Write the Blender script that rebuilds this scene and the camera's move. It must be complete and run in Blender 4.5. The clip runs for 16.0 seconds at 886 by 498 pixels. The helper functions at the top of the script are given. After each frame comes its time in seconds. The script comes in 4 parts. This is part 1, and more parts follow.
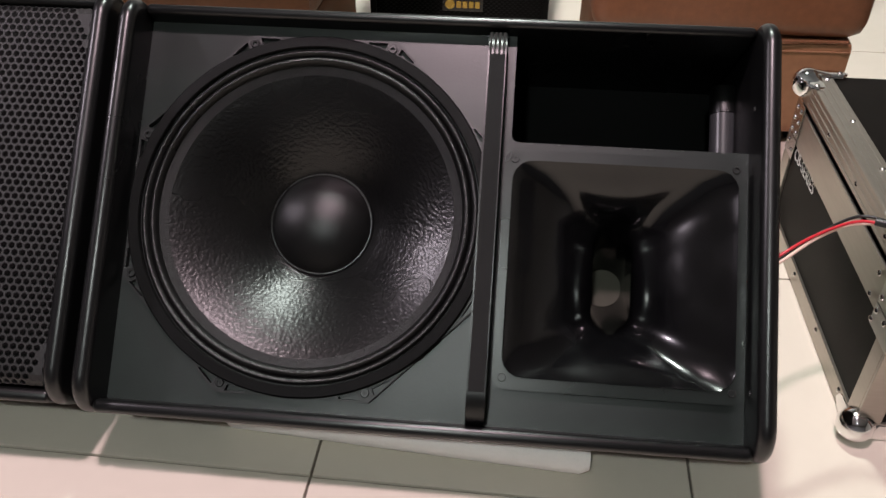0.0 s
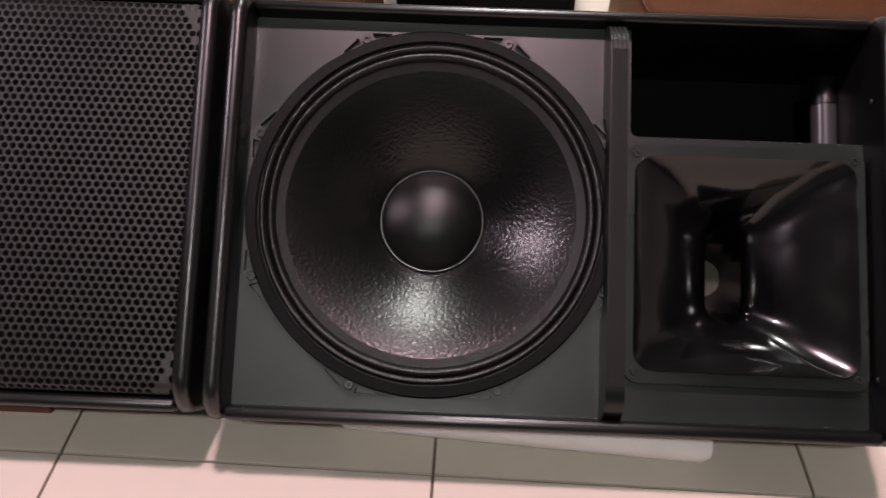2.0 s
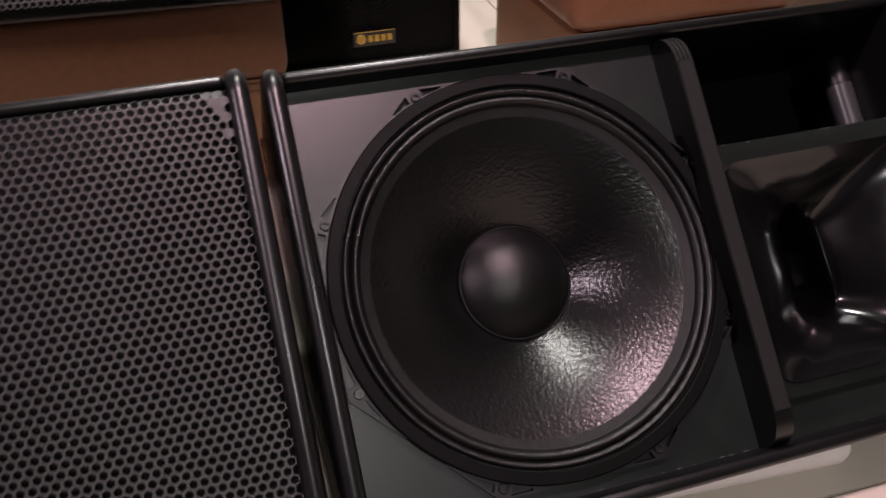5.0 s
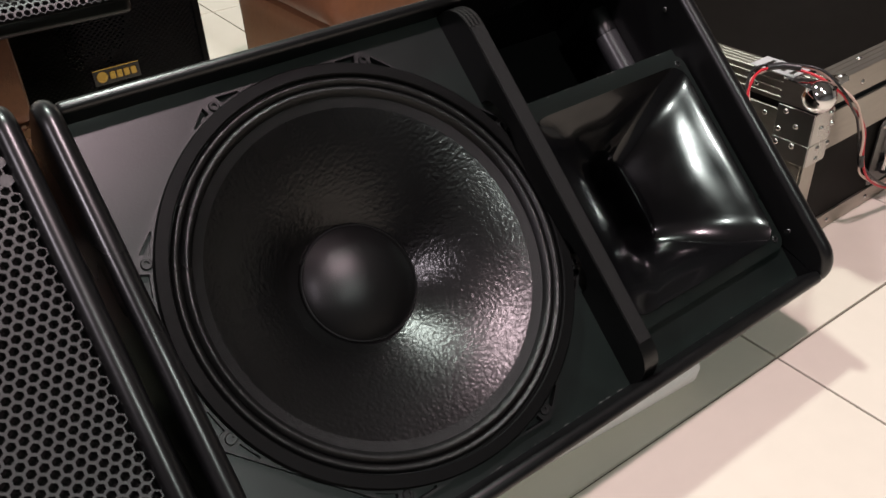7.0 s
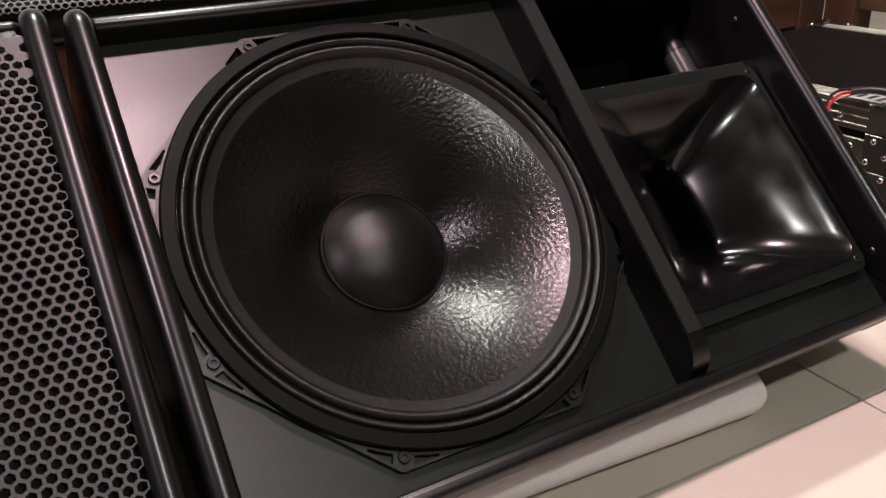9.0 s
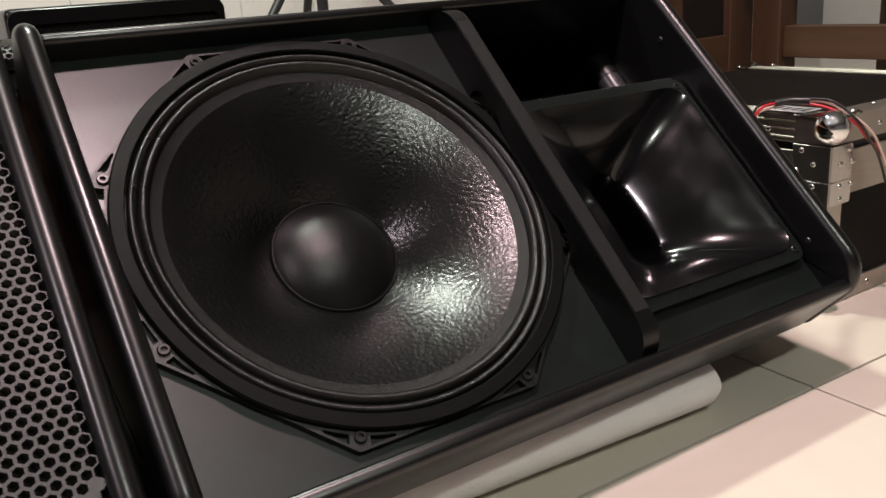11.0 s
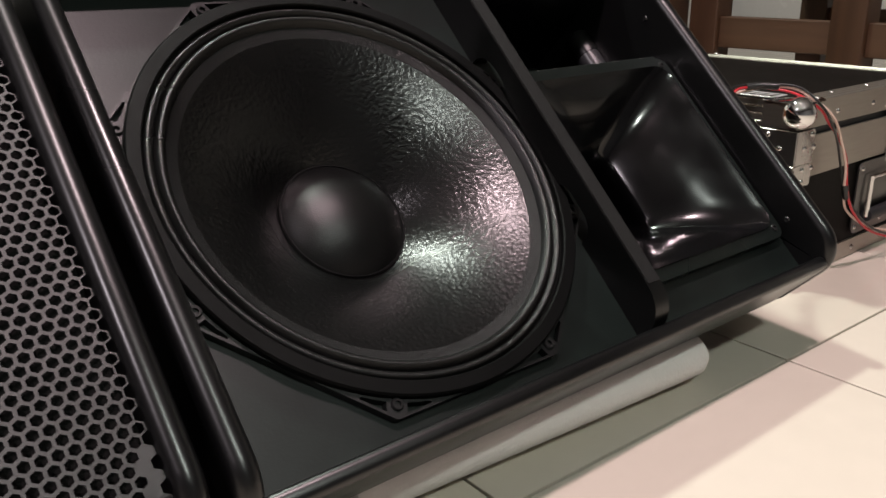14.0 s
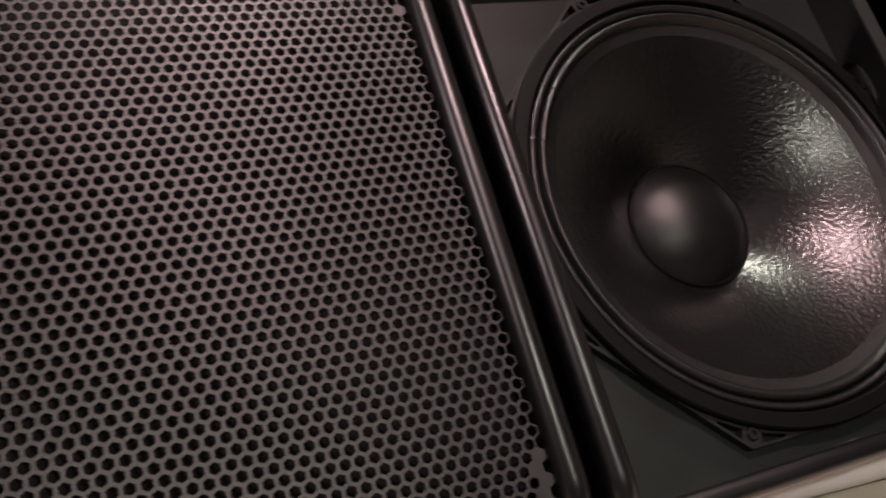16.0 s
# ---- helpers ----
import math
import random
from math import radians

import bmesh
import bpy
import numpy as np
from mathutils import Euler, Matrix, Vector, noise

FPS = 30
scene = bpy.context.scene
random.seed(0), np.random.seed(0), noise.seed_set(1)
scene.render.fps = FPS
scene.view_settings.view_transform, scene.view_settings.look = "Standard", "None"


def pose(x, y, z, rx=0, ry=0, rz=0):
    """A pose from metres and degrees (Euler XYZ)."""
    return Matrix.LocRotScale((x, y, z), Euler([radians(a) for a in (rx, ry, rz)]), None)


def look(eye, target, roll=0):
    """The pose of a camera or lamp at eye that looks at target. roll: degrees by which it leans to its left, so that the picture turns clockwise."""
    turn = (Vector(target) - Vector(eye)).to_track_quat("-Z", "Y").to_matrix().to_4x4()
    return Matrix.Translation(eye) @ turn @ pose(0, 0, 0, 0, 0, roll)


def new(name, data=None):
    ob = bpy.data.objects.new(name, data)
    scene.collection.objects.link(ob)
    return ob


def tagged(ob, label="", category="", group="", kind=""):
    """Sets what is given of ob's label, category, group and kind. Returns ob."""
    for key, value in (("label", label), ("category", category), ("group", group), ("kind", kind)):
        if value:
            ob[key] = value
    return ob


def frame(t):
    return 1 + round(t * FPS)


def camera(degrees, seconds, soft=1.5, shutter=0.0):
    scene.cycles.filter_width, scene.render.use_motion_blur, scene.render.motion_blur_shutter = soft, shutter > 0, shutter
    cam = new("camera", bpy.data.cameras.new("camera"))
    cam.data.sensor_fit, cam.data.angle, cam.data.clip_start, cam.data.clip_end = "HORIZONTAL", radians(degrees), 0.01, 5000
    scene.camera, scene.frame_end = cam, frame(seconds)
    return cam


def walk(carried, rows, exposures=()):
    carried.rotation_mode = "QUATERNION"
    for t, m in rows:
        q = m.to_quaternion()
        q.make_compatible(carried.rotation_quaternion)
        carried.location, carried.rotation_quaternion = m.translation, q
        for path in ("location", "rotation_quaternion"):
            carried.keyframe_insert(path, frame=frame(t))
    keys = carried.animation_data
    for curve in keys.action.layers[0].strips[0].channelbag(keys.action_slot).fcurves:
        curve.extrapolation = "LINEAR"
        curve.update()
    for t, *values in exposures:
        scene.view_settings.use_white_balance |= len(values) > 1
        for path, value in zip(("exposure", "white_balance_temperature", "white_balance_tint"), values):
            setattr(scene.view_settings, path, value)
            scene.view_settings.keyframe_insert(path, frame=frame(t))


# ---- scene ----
cam = camera(56.0, 16.0, shutter=0.5)
PATH = [
    (0, (0.2010, -0.6770, 0.7160), (0.0520, 0.9090, -0.4930), 0.20),
    (0.5, (0.1530, -0.6750, 0.7230), (0.0730, 0.9130, -0.4910), 0.90),
    (1, (0.1040, -0.6780, 0.7180), (0.0790, 0.9140, -0.4930), 1.50),
    (1.5, (0.0610, -0.6780, 0.7190), (0.0560, 0.9040, -0.5050), 2.00),
    (2, (0.0240, -0.6770, 0.7240), (0.0000, 0.8910, -0.5180), 1.70),
    (2.5, (-0.0270, -0.6820, 0.7200), (-0.0810, 0.8840, -0.5220), 1.10),
    (3, (-0.0880, -0.6810, 0.7230), (-0.1850, 0.8790, -0.5240), 1.00),
    (3.2, (-0.1030, -0.6850, 0.7220), (-0.2400, 0.8780, -0.5190), 0.60),
    (3.7, (-0.1500, -0.6706, 0.7091), (-0.2493, 0.9200, -0.5003), 0.49),
    (4.2, (-0.2096, -0.6210, 0.6920), (-0.0598, 0.9926, -0.4856), 1.36),
    (4.8, (-0.2484, -0.5645, 0.6811), (0.1678, 1.0184, -0.4720), 0.85),
    (5.3, (-0.2372, -0.5250, 0.6905), (0.2799, 1.0097, -0.4829), -2.99),
    (5.5, (-0.2190, -0.5170, 0.6990), (0.2820, 1.0090, -0.4920), -5.40),
    (6, (-0.2490, -0.4960, 0.6890), (0.5010, 0.9290, -0.4970), -5.10),
    (6.5, (-0.2860, -0.4950, 0.6730), (0.6190, 0.8600, -0.4870), -3.60),
    (7, (-0.2950, -0.4970, 0.6420), (0.6660, 0.8430, -0.4890), -2.70),
    (7.5, (-0.2700, -0.5100, 0.6030), (0.6290, 0.8970, -0.4980), -2.20),
    (8, (-0.2530, -0.5230, 0.5480), (0.5980, 0.9540, -0.4980), -2.20),
    (8.5, (-0.2560, -0.5330, 0.4980), (0.6020, 1.0360, -0.3980), -2.50),
    (8.7, (-0.2620, -0.5390, 0.4880), (0.6070, 1.0460, -0.3690), -2.30),
    (9.2, (-0.2687, -0.5635, 0.4711), (0.6015, 1.0593, -0.3118), -2.43),
    (9.8, (-0.2732, -0.5881, 0.4546), (0.6070, 1.0575, -0.2654), -3.18),
    (10.3, (-0.2773, -0.6033, 0.4345), (0.6342, 1.0492, -0.2270), -4.04),
    (10.8, (-0.2830, -0.5980, 0.4080), (0.6920, 1.0410, -0.1950), -4.50),
    (11, (-0.2820, -0.5950, 0.4010), (0.7130, 1.0360, -0.1900), -4.40),
    (11.5, (-0.2890, -0.5820, 0.3910), (0.7630, 1.0160, -0.1910), -4.30),
    (12, (-0.2930, -0.5760, 0.3860), (0.8170, 0.9830, -0.1950), -4.10),
    (12.5, (-0.3030, -0.5690, 0.3850), (0.8640, 0.9460, -0.1990), -3.60),
    (13, (-0.3210, -0.5630, 0.3870), (0.8740, 0.9240, -0.2130), -2.80),
    (13.5, (-0.3420, -0.5480, 0.3890), (0.8600, 0.9240, -0.2340), -1.60),
    (14, (-0.3610, -0.5280, 0.3910), (0.8350, 0.9400, -0.2550), -0.60),
    (14.5, (-0.3670, -0.5040, 0.4010), (0.8030, 0.9750, -0.2630), 0.30),
    (15, (-0.3890, -0.4920, 0.4170), (0.6510, 1.0690, -0.2790), 0.30),
    (15.5, (-0.4110, -0.4810, 0.4260), (0.4180, 1.1850, -0.3050), -0.30),
    (16, (-0.4500, -0.4630, 0.4450), (0.2880, 1.2150, -0.3550), 0.90),
]
EXPOSURES = [(0.0, 0.23, 6780, 26), (1.5, 0.23, 6980, 35), (2.5, 0.22, 7180, 42), (3.2, 0.15, 7180, 40), (5.3, 0.06, 7180, 43), (6.0, 0.15, 6980, 35),
             (7.0, 0.18, 6830, 24), (8.0, 0.20, 7080, 27), (8.6, 0.22, 7230, 35), (10.9, 0.21, 7210, 27), (12.5, 0.18, 6990, 22), (14.3, 0.18, 6990, 23), (15.0, 0.20, 7360, 30), (16.0, 0.15, 7710, 35)]
walk(cam, [(t, look(eye, target, roll)) for t, eye, target, roll in PATH], EXPOSURES)

# ---- light: a night-time room under four ceiling lamps ----
world = bpy.data.worlds.new("world")
scene.world = world
world.use_nodes = True
world.node_tree.nodes["Background"].inputs[0].default_value = (0.05, 0.05, 0.055, 1)
world.node_tree.nodes["Background"].inputs[1].default_value = 0.3

CEILING = 2.75


def ceiling_lamp(x, y, size_x, size_y, watts, colour, shape="RECTANGLE"):
    data = bpy.data.lights.new("ceiling_lamp", "AREA")
    data.shape, data.size, data.size_y = shape, size_x, size_y
    data.energy, data.color = watts, colour
    lamp = new("ceiling_lamp", data)
    lamp.matrix_world = pose(x, y, CEILING - 0.06)
    return lamp


ceiling_lamp(0.03, -0.45, 0.15, 0.15, 44, (1.0, 0.845, 0.885), "ELLIPSE")
ceiling_lamp(-0.2, -2.20, 0.20, 0.16, 38, (0.80, 1.0, 0.92), "ELLIPSE")
ceiling_lamp(0.12, 1.08, 0.22, 0.22, 54, (0.78, 1.0, 0.89), "ELLIPSE")
ceiling_lamp(-3.1, -0.45, 0.32, 0.26, 66, (0.95, 0.93, 1.0))


# ---- materials ----
def material(name, colour, rough=0.5, metal=0.0, vary=0.15, grain=60.0, stain=4.0, bump=0.0, bump_scale=400.0, coat=0.0, rough_vary=0.1, stretch=(1, 1, 1), spec=0.5, transmission=0.0):
    m = bpy.data.materials.new(name)
    m.use_nodes = True
    nt = m.node_tree
    b = nt.nodes["Principled BSDF"]
    tc = nt.nodes.new("ShaderNodeTexCoord")
    mp = nt.nodes.new("ShaderNodeMapping")
    mp.inputs["Scale"].default_value = stretch
    nt.links.new(tc.outputs["Object"], mp.inputs["Vector"])

    def noise_node(scale, detail):
        n = nt.nodes.new("ShaderNodeTexNoise")
        n.inputs["Scale"].default_value, n.inputs["Detail"].default_value = scale, detail
        nt.links.new(mp.outputs[0], n.inputs["Vector"])
        return n

    fine, broad = noise_node(grain, 6), noise_node(stain, 4)
    add = nt.nodes.new("ShaderNodeMath")
    add.operation = "ADD"
    nt.links.new(fine.outputs["Fac"], add.inputs[0])
    nt.links.new(broad.outputs["Fac"], add.inputs[1])
    ramp = nt.nodes.new("ShaderNodeMapRange")
    ramp.inputs["From Min"].default_value, ramp.inputs["From Max"].default_value = 0.6, 1.4
    ramp.inputs["To Min"].default_value, ramp.inputs["To Max"].default_value = 1 - vary, 1 + vary
    nt.links.new(add.outputs[0], ramp.inputs["Value"])
    mul = nt.nodes.new("ShaderNodeVectorMath")
    mul.operation = "SCALE"
    mul.inputs[0].default_value = colour
    nt.links.new(ramp.outputs[0], mul.inputs["Scale"])
    nt.links.new(mul.outputs[0], b.inputs["Base Color"])
    rr = nt.nodes.new("ShaderNodeMapRange")
    rr.inputs["From Min"].default_value, rr.inputs["From Max"].default_value = 0.3, 0.7
    rr.inputs["To Min"].default_value, rr.inputs["To Max"].default_value = max(0.02, rough - rough_vary), min(1, rough + rough_vary)
    nt.links.new(broad.outputs["Fac"], rr.inputs["Value"])
    nt.links.new(rr.outputs[0], b.inputs["Roughness"])
    b.inputs["Metallic"].default_value = metal
    b.inputs["Coat Weight"].default_value = coat
    b.inputs["Specular IOR Level"].default_value = spec
    b.inputs["Transmission Weight"].default_value = transmission
    if bump:
        bn = nt.nodes.new("ShaderNodeBump")
        bn.inputs["Strength"].default_value, bn.inputs["Distance"].default_value = bump, 0.002
        src = noise_node(bump_scale, 3)
        nt.links.new(src.outputs["Fac"], bn.inputs["Height"])
        nt.links.new(bn.outputs[0], b.inputs["Normal"])
    return m


BLACK_SATIN = material("black satin paint", (0.0024, 0.0026, 0.0026), 0.30, spec=0.38, bump=0.06, bump_scale=700, rough_vary=0.06)
BLACK_GLOSS_PAINT = material("black gloss paint on rounded edges", (0.0028, 0.0028, 0.003), 0.3, bump=0.02, bump_scale=250, rough_vary=0.05)
BAFFLE_PAINT = material("black sprayed baffle paint", (0.0046, 0.0076, 0.0066), 0.36, spec=0.42, vary=0.35, bump=0.05, bump_scale=650, stretch=(0.7, 1, 1), rough_vary=0.06)
CAST_FRAME = material("black cast metal frame", (0.0042, 0.0044, 0.0044), 0.40, spec=0.42, metal=0.0, bump=0.15, bump_scale=900)
GASKET = material("matt black gasket", (0.0014, 0.0014, 0.0014), 0.5, spec=0.10, bump=0.25, bump_scale=1500)
SURROUND = material("doped cloth surround", (0.0026, 0.0026, 0.0026), 0.33, spec=0.45, bump=0.25, bump_scale=1600)
CONE_EDGE = material("bare paper cone edge", (0.0027, 0.0028, 0.0028), 0.45, spec=0.28, bump=0.35, bump_scale=1500)
DUST_CAP = material("black pressed dust cap", (0.003, 0.003, 0.003), 0.36, spec=0.34, bump=0.16, bump_scale=1000, rough_vary=0.03)
HORN_GLOSS = material("glossy black moulded horn", (0.0022, 0.0022, 0.0025), 0.17, spec=0.34, coat=0.32, bump=0.03, bump_scale=30, stain=24, rough_vary=0.06)
HORN_GLOSS.node_tree.nodes["Principled BSDF"].inputs["Coat Roughness"].default_value = 0.06
HORN_SATIN = material("satin black horn flange", (0.0045, 0.0068, 0.006), 0.27, spec=0.45, bump=0.05, bump_scale=600)
SCREW_BLACK = material("black oxide steel screw", (0.02, 0.02, 0.02), 0.3, metal=0.4)
TAPE = material("grey-black felt tape", (0.0045, 0.0043, 0.0043), 0.8, spec=0.3, bump=0.4, bump_scale=1800)
PLY_EDGE = material("worn plywood edge", (0.013, 0.013, 0.012), 0.7, spec=0.15, vary=0.6, grain=300, stretch=(1, 1, 12))
# Recess shade is put into this colour: near-black with almost no sheen.
CAVITY = material("sheenless black for shaded recesses and the low box", (0.0012, 0.0012, 0.0012), 0.7, spec=0.08)
TUBE_PLASTIC = material("grey-black plastic tube", (0.03, 0.03, 0.032), 0.2)
THROAT = material("dull brass mesh in horn throat", (0.07, 0.066, 0.05), 0.6, metal=0.2, bump=0.5, bump_scale=2500)
GRILLE_STEEL = material("grey-black powder-coated steel", (0.0125, 0.0115, 0.0116), 0.40, spec=0.42, bump=0.1, bump_scale=2500)
GRILLE_BACK = material("black acoustic foam", (0.0022, 0.0021, 0.0020), 0.9, spec=0.15, bump=0.6, bump_scale=300)
TILE = material("cream glazed floor tile", (0.635, 0.57, 0.485), 0.1, vary=0.03, stain=2.0, grain=30, rough_vary=0.03, bump=0.015, bump_scale=8)
GROUT = material("dark grout", (0.12, 0.1, 0.08), 0.8, vary=0.4, grain=200)
FOAM = material("white polyethylene foam roll", (0.74, 0.72, 0.7), 0.55, vary=0.04, bump=0.4, bump_scale=350)
LEATHER = material("brown leather", (0.19, 0.073, 0.032), 0.45, vary=0.18, grain=90, stain=5, bump=0.25, bump_scale=500)
LEATHER_BASE = material("tan leather base", (0.27, 0.125, 0.06), 0.5, vary=0.14, grain=90, stain=5, bump=0.2, bump_scale=500)
LAMINATE = material("black case laminate", (0.0062, 0.0052, 0.0045), 0.5, spec=0.06, vary=0.25, bump=0.2, bump_scale=900)
ALUMINIUM = material("brushed aluminium", (0.39, 0.355, 0.31), 0.36, metal=0.92, vary=0.08, grain=250, stretch=(0.1, 0.1, 1.0), bump=0.04, bump_scale=300)
# Darker copy of the steel: dark reflections on the handle are in the colour.
DARK_REFLECT_STEEL = material("steel pressing with dark reflections in its colour", (0.16, 0.155, 0.15), 0.3, metal=1.0, vary=0.1)
CHROME = material("polished chrome", (0.8, 0.79, 0.78), 0.06, metal=1.0, vary=0.03, rough_vary=0.03)
STEEL = material("zinc plated steel", (0.5, 0.48, 0.46), 0.26, metal=1.0, vary=0.08)
RUBBER = material("black rubber", (0.012, 0.012, 0.014), 0.5)
WHITE_INK = material("white print", (0.75, 0.75, 0.72), 0.5)
GOLD = material("gold plastic badge", (0.45, 0.28, 0.05), 0.3, metal=0.4)
BADGE = material("black badge plate", (0.012, 0.01, 0.008), 0.3)
WIRE_RED = material("red wire insulation", (0.5, 0.02, 0.03), 0.35, vary=0.05)
WIRE_WHITE = material("pinkish white wire insulation", (0.7, 0.5, 0.42), 0.35, vary=0.05)
WIRE_BLACK = material("black wire insulation", (0.012, 0.012, 0.012), 0.35)
WOOD = material("stained red-brown wood", (0.056, 0.025, 0.011), 0.5, vary=0.35, grain=40, stain=10, stretch=(1, 1, 0.08), bump=0.1, bump_scale=200)
WOOD_RAIL = material("stained brown wood rail", (0.060, 0.028, 0.0125), 0.5, vary=0.35, grain=40, stain=10, stretch=(0.08, 0.08, 1), bump=0.1, bump_scale=200)
DARK_PANEL = material("dark brown panel", (0.01, 0.008, 0.007), 0.4)
PLANK = material("reddish wooden plank", (0.16, 0.05, 0.03), 0.5, vary=0.3, grain=40, stretch=(0.1, 1, 1))
WALL_PAINT = material("white wall tile", (0.74, 0.72, 0.68), 0.25, vary=0.03)
PLASTER = material("grey plaster", (0.21, 0.215, 0.225), 0.8, vary=0.04, bump=0.1, bump_scale=200)
CHIPPED = material("bare wood and filler in paint chips", (0.055, 0.056, 0.053), 0.7, vary=0.5, grain=300)
CLEAR = material("clear plastic sleeve", (0.6, 0.6, 0.6), 0.15, metal=0.3)


def scuffed(m, colour, scale, cut):
    """Adds sparse pale nicks where the paint has chipped."""
    nt = m.node_tree
    b = nt.nodes["Principled BSDF"]
    tc = nt.nodes.new("ShaderNodeTexCoord")
    n = nt.nodes.new("ShaderNodeTexNoise")
    n.inputs["Scale"].default_value, n.inputs["Detail"].default_value = scale, 2
    nt.links.new(tc.outputs["Object"], n.inputs["Vector"])
    step = nt.nodes.new("ShaderNodeMapRange")
    step.inputs["From Min"].default_value, step.inputs["From Max"].default_value = cut, cut + 0.02
    nt.links.new(n.outputs["Fac"], step.inputs["Value"])
    mix = nt.nodes.new("ShaderNodeMix")
    mix.data_type = "RGBA"
    old = b.inputs["Base Color"].links[0].from_socket
    nt.links.new(step.outputs[0], mix.inputs["Factor"])
    nt.links.new(old, mix.inputs[6])
    mix.inputs[7].default_value = (*colour, 1)
    nt.links.new(mix.outputs[2], b.inputs["Base Color"])


scuffed(BAFFLE_PAINT, (0.10, 0.11, 0.10), 55, 0.80)
scuffed(BLACK_GLOSS_PAINT, (0.12, 0.12, 0.12), 45, 0.81)
scuffed(TILE, (0.30, 0.25, 0.20), 38, 0.815)


def cone_material():
    """Coated paper pulp: black, with a hammered, stringy relief that catches the lamps."""
    m = material("coated paper cone", (0.0025, 0.0025, 0.0025), 0.27, vary=0.3, grain=120, rough_vary=0.06, spec=0.44)
    nt = m.node_tree
    b = nt.nodes["Principled BSDF"]
    tc = nt.nodes.new("ShaderNodeTexCoord")
    n1 = nt.nodes.new("ShaderNodeTexNoise")
    n1.inputs["Scale"].default_value, n1.inputs["Detail"].default_value, n1.inputs["Distortion"].default_value = 250, 4, 1.2
    n2 = nt.nodes.new("ShaderNodeTexVoronoi")
    n2.feature = "SMOOTH_F1"
    n2.inputs["Scale"].default_value = 280
    mixer = nt.nodes.new("ShaderNodeMath")
    mixer.operation = "ADD"
    nt.links.new(tc.outputs["Object"], n1.inputs["Vector"])
    nt.links.new(tc.outputs["Object"], n2.inputs["Vector"])
    nt.links.new(n1.outputs["Fac"], mixer.inputs[0])
    nt.links.new(n2.outputs["Distance"], mixer.inputs[1])
    bn = nt.nodes.new("ShaderNodeBump")
    bn.inputs["Strength"].default_value, bn.inputs["Distance"].default_value = 0.22, 0.0014
    nt.links.new(mixer.outputs[0], bn.inputs["Height"])
    nt.links.new(bn.outputs[0], b.inputs["Normal"])
    return m


CONE = cone_material()


# ---- mesh helpers ----
def part(name, bm, mat, parent=None, label="", smooth=False, m=None):
    """Links a bmesh as one mesh object, under a thing or a part."""
    me = bpy.data.meshes.new(name)
    bm.normal_update()
    bm.to_mesh(me)
    bm.free()
    me.materials.append(mat)
    if smooth:
        me.shade_smooth()
        me.set_sharp_from_angle(angle=radians(38))
    ob = new(name, me)
    if m is not None:
        ob.matrix_basis = m
    if parent is not None:
        ob.parent = parent
    if label:
        ob["label"] = label
    return ob


def same_part(name, ob, parent, m):
    """Another object on the same mesh."""
    o = new(name, ob.data)
    o.matrix_basis = m
    o.parent = parent
    return o


def box(x0, x1, y0, y1, z0, z1, bevel=0.0, segments=2):
    bm = bmesh.new()
    bmesh.ops.create_cube(bm, size=1.0, matrix=Matrix.Translation(((x0 + x1) / 2, (y0 + y1) / 2, (z0 + z1) / 2)) @ Matrix.Diagonal((x1 - x0, y1 - y0, z1 - z0, 1)))
    if bevel:
        bmesh.ops.bevel(bm, geom=bm.edges[:], offset=bevel, segments=segments, profile=0.5, affect="EDGES")
    return bm


def rounded(points, radii, n=6):
    """A polygon with rounded corners."""
    out = []
    for i, p in enumerate(points):
        a, b, c = Vector(points[i - 1]), Vector(p), Vector(points[(i + 1) % len(points)])
        r = radii[i] if isinstance(radii, (list, tuple)) else radii
        if r <= 0:
            out.append(tuple(b))
            continue
        u, v = (a - b).normalized(), (c - b).normalized()
        half = u.angle(v) / 2
        reach = r / math.tan(half)
        centre = b + (u + v).normalized() * (r / math.sin(half))
        s, e = b + u * reach - centre, b + v * reach - centre
        turn = s.angle_signed(e)
        for k in range(n + 1):
            ang = -turn * k / n
            out.append((centre.x + s.x * math.cos(ang) - s.y * math.sin(ang), centre.y + s.x * math.sin(ang) + s.y * math.cos(ang)))
    return out


def rect(x0, x1, z0, z1, r=0.0, n=6):
    pts = [(x0, z0), (x1, z0), (x1, z1), (x0, z1)]
    return rounded(pts, r, n) if r else pts


def plate(outer, holes, y0, y1):
    """A flat board in the XZ plane between y0 (front) and y1, with holes through it."""
    bm = bmesh.new()
    edges = []
    for loop in (outer, *holes):
        vs = [bm.verts.new((x, y0, z)) for x, z in loop]
        edges += [bm.edges.new((vs[i - 1], vs[i])) for i in range(len(vs))]
    made = bmesh.ops.triangle_fill(bm, use_beauty=True, use_dissolve=False, edges=edges, normal=(0, -1, 0))
    faces = [g for g in made["geom"] if isinstance(g, bmesh.types.BMFace)]
    ext = bmesh.ops.extrude_face_region(bm, geom=faces)
    bmesh.ops.translate(bm, verts=[v for v in ext["geom"] if isinstance(v, bmesh.types.BMVert)], vec=(0, y1 - y0, 0))
    bmesh.ops.recalc_face_normals(bm, faces=bm.faces[:])
    return bm


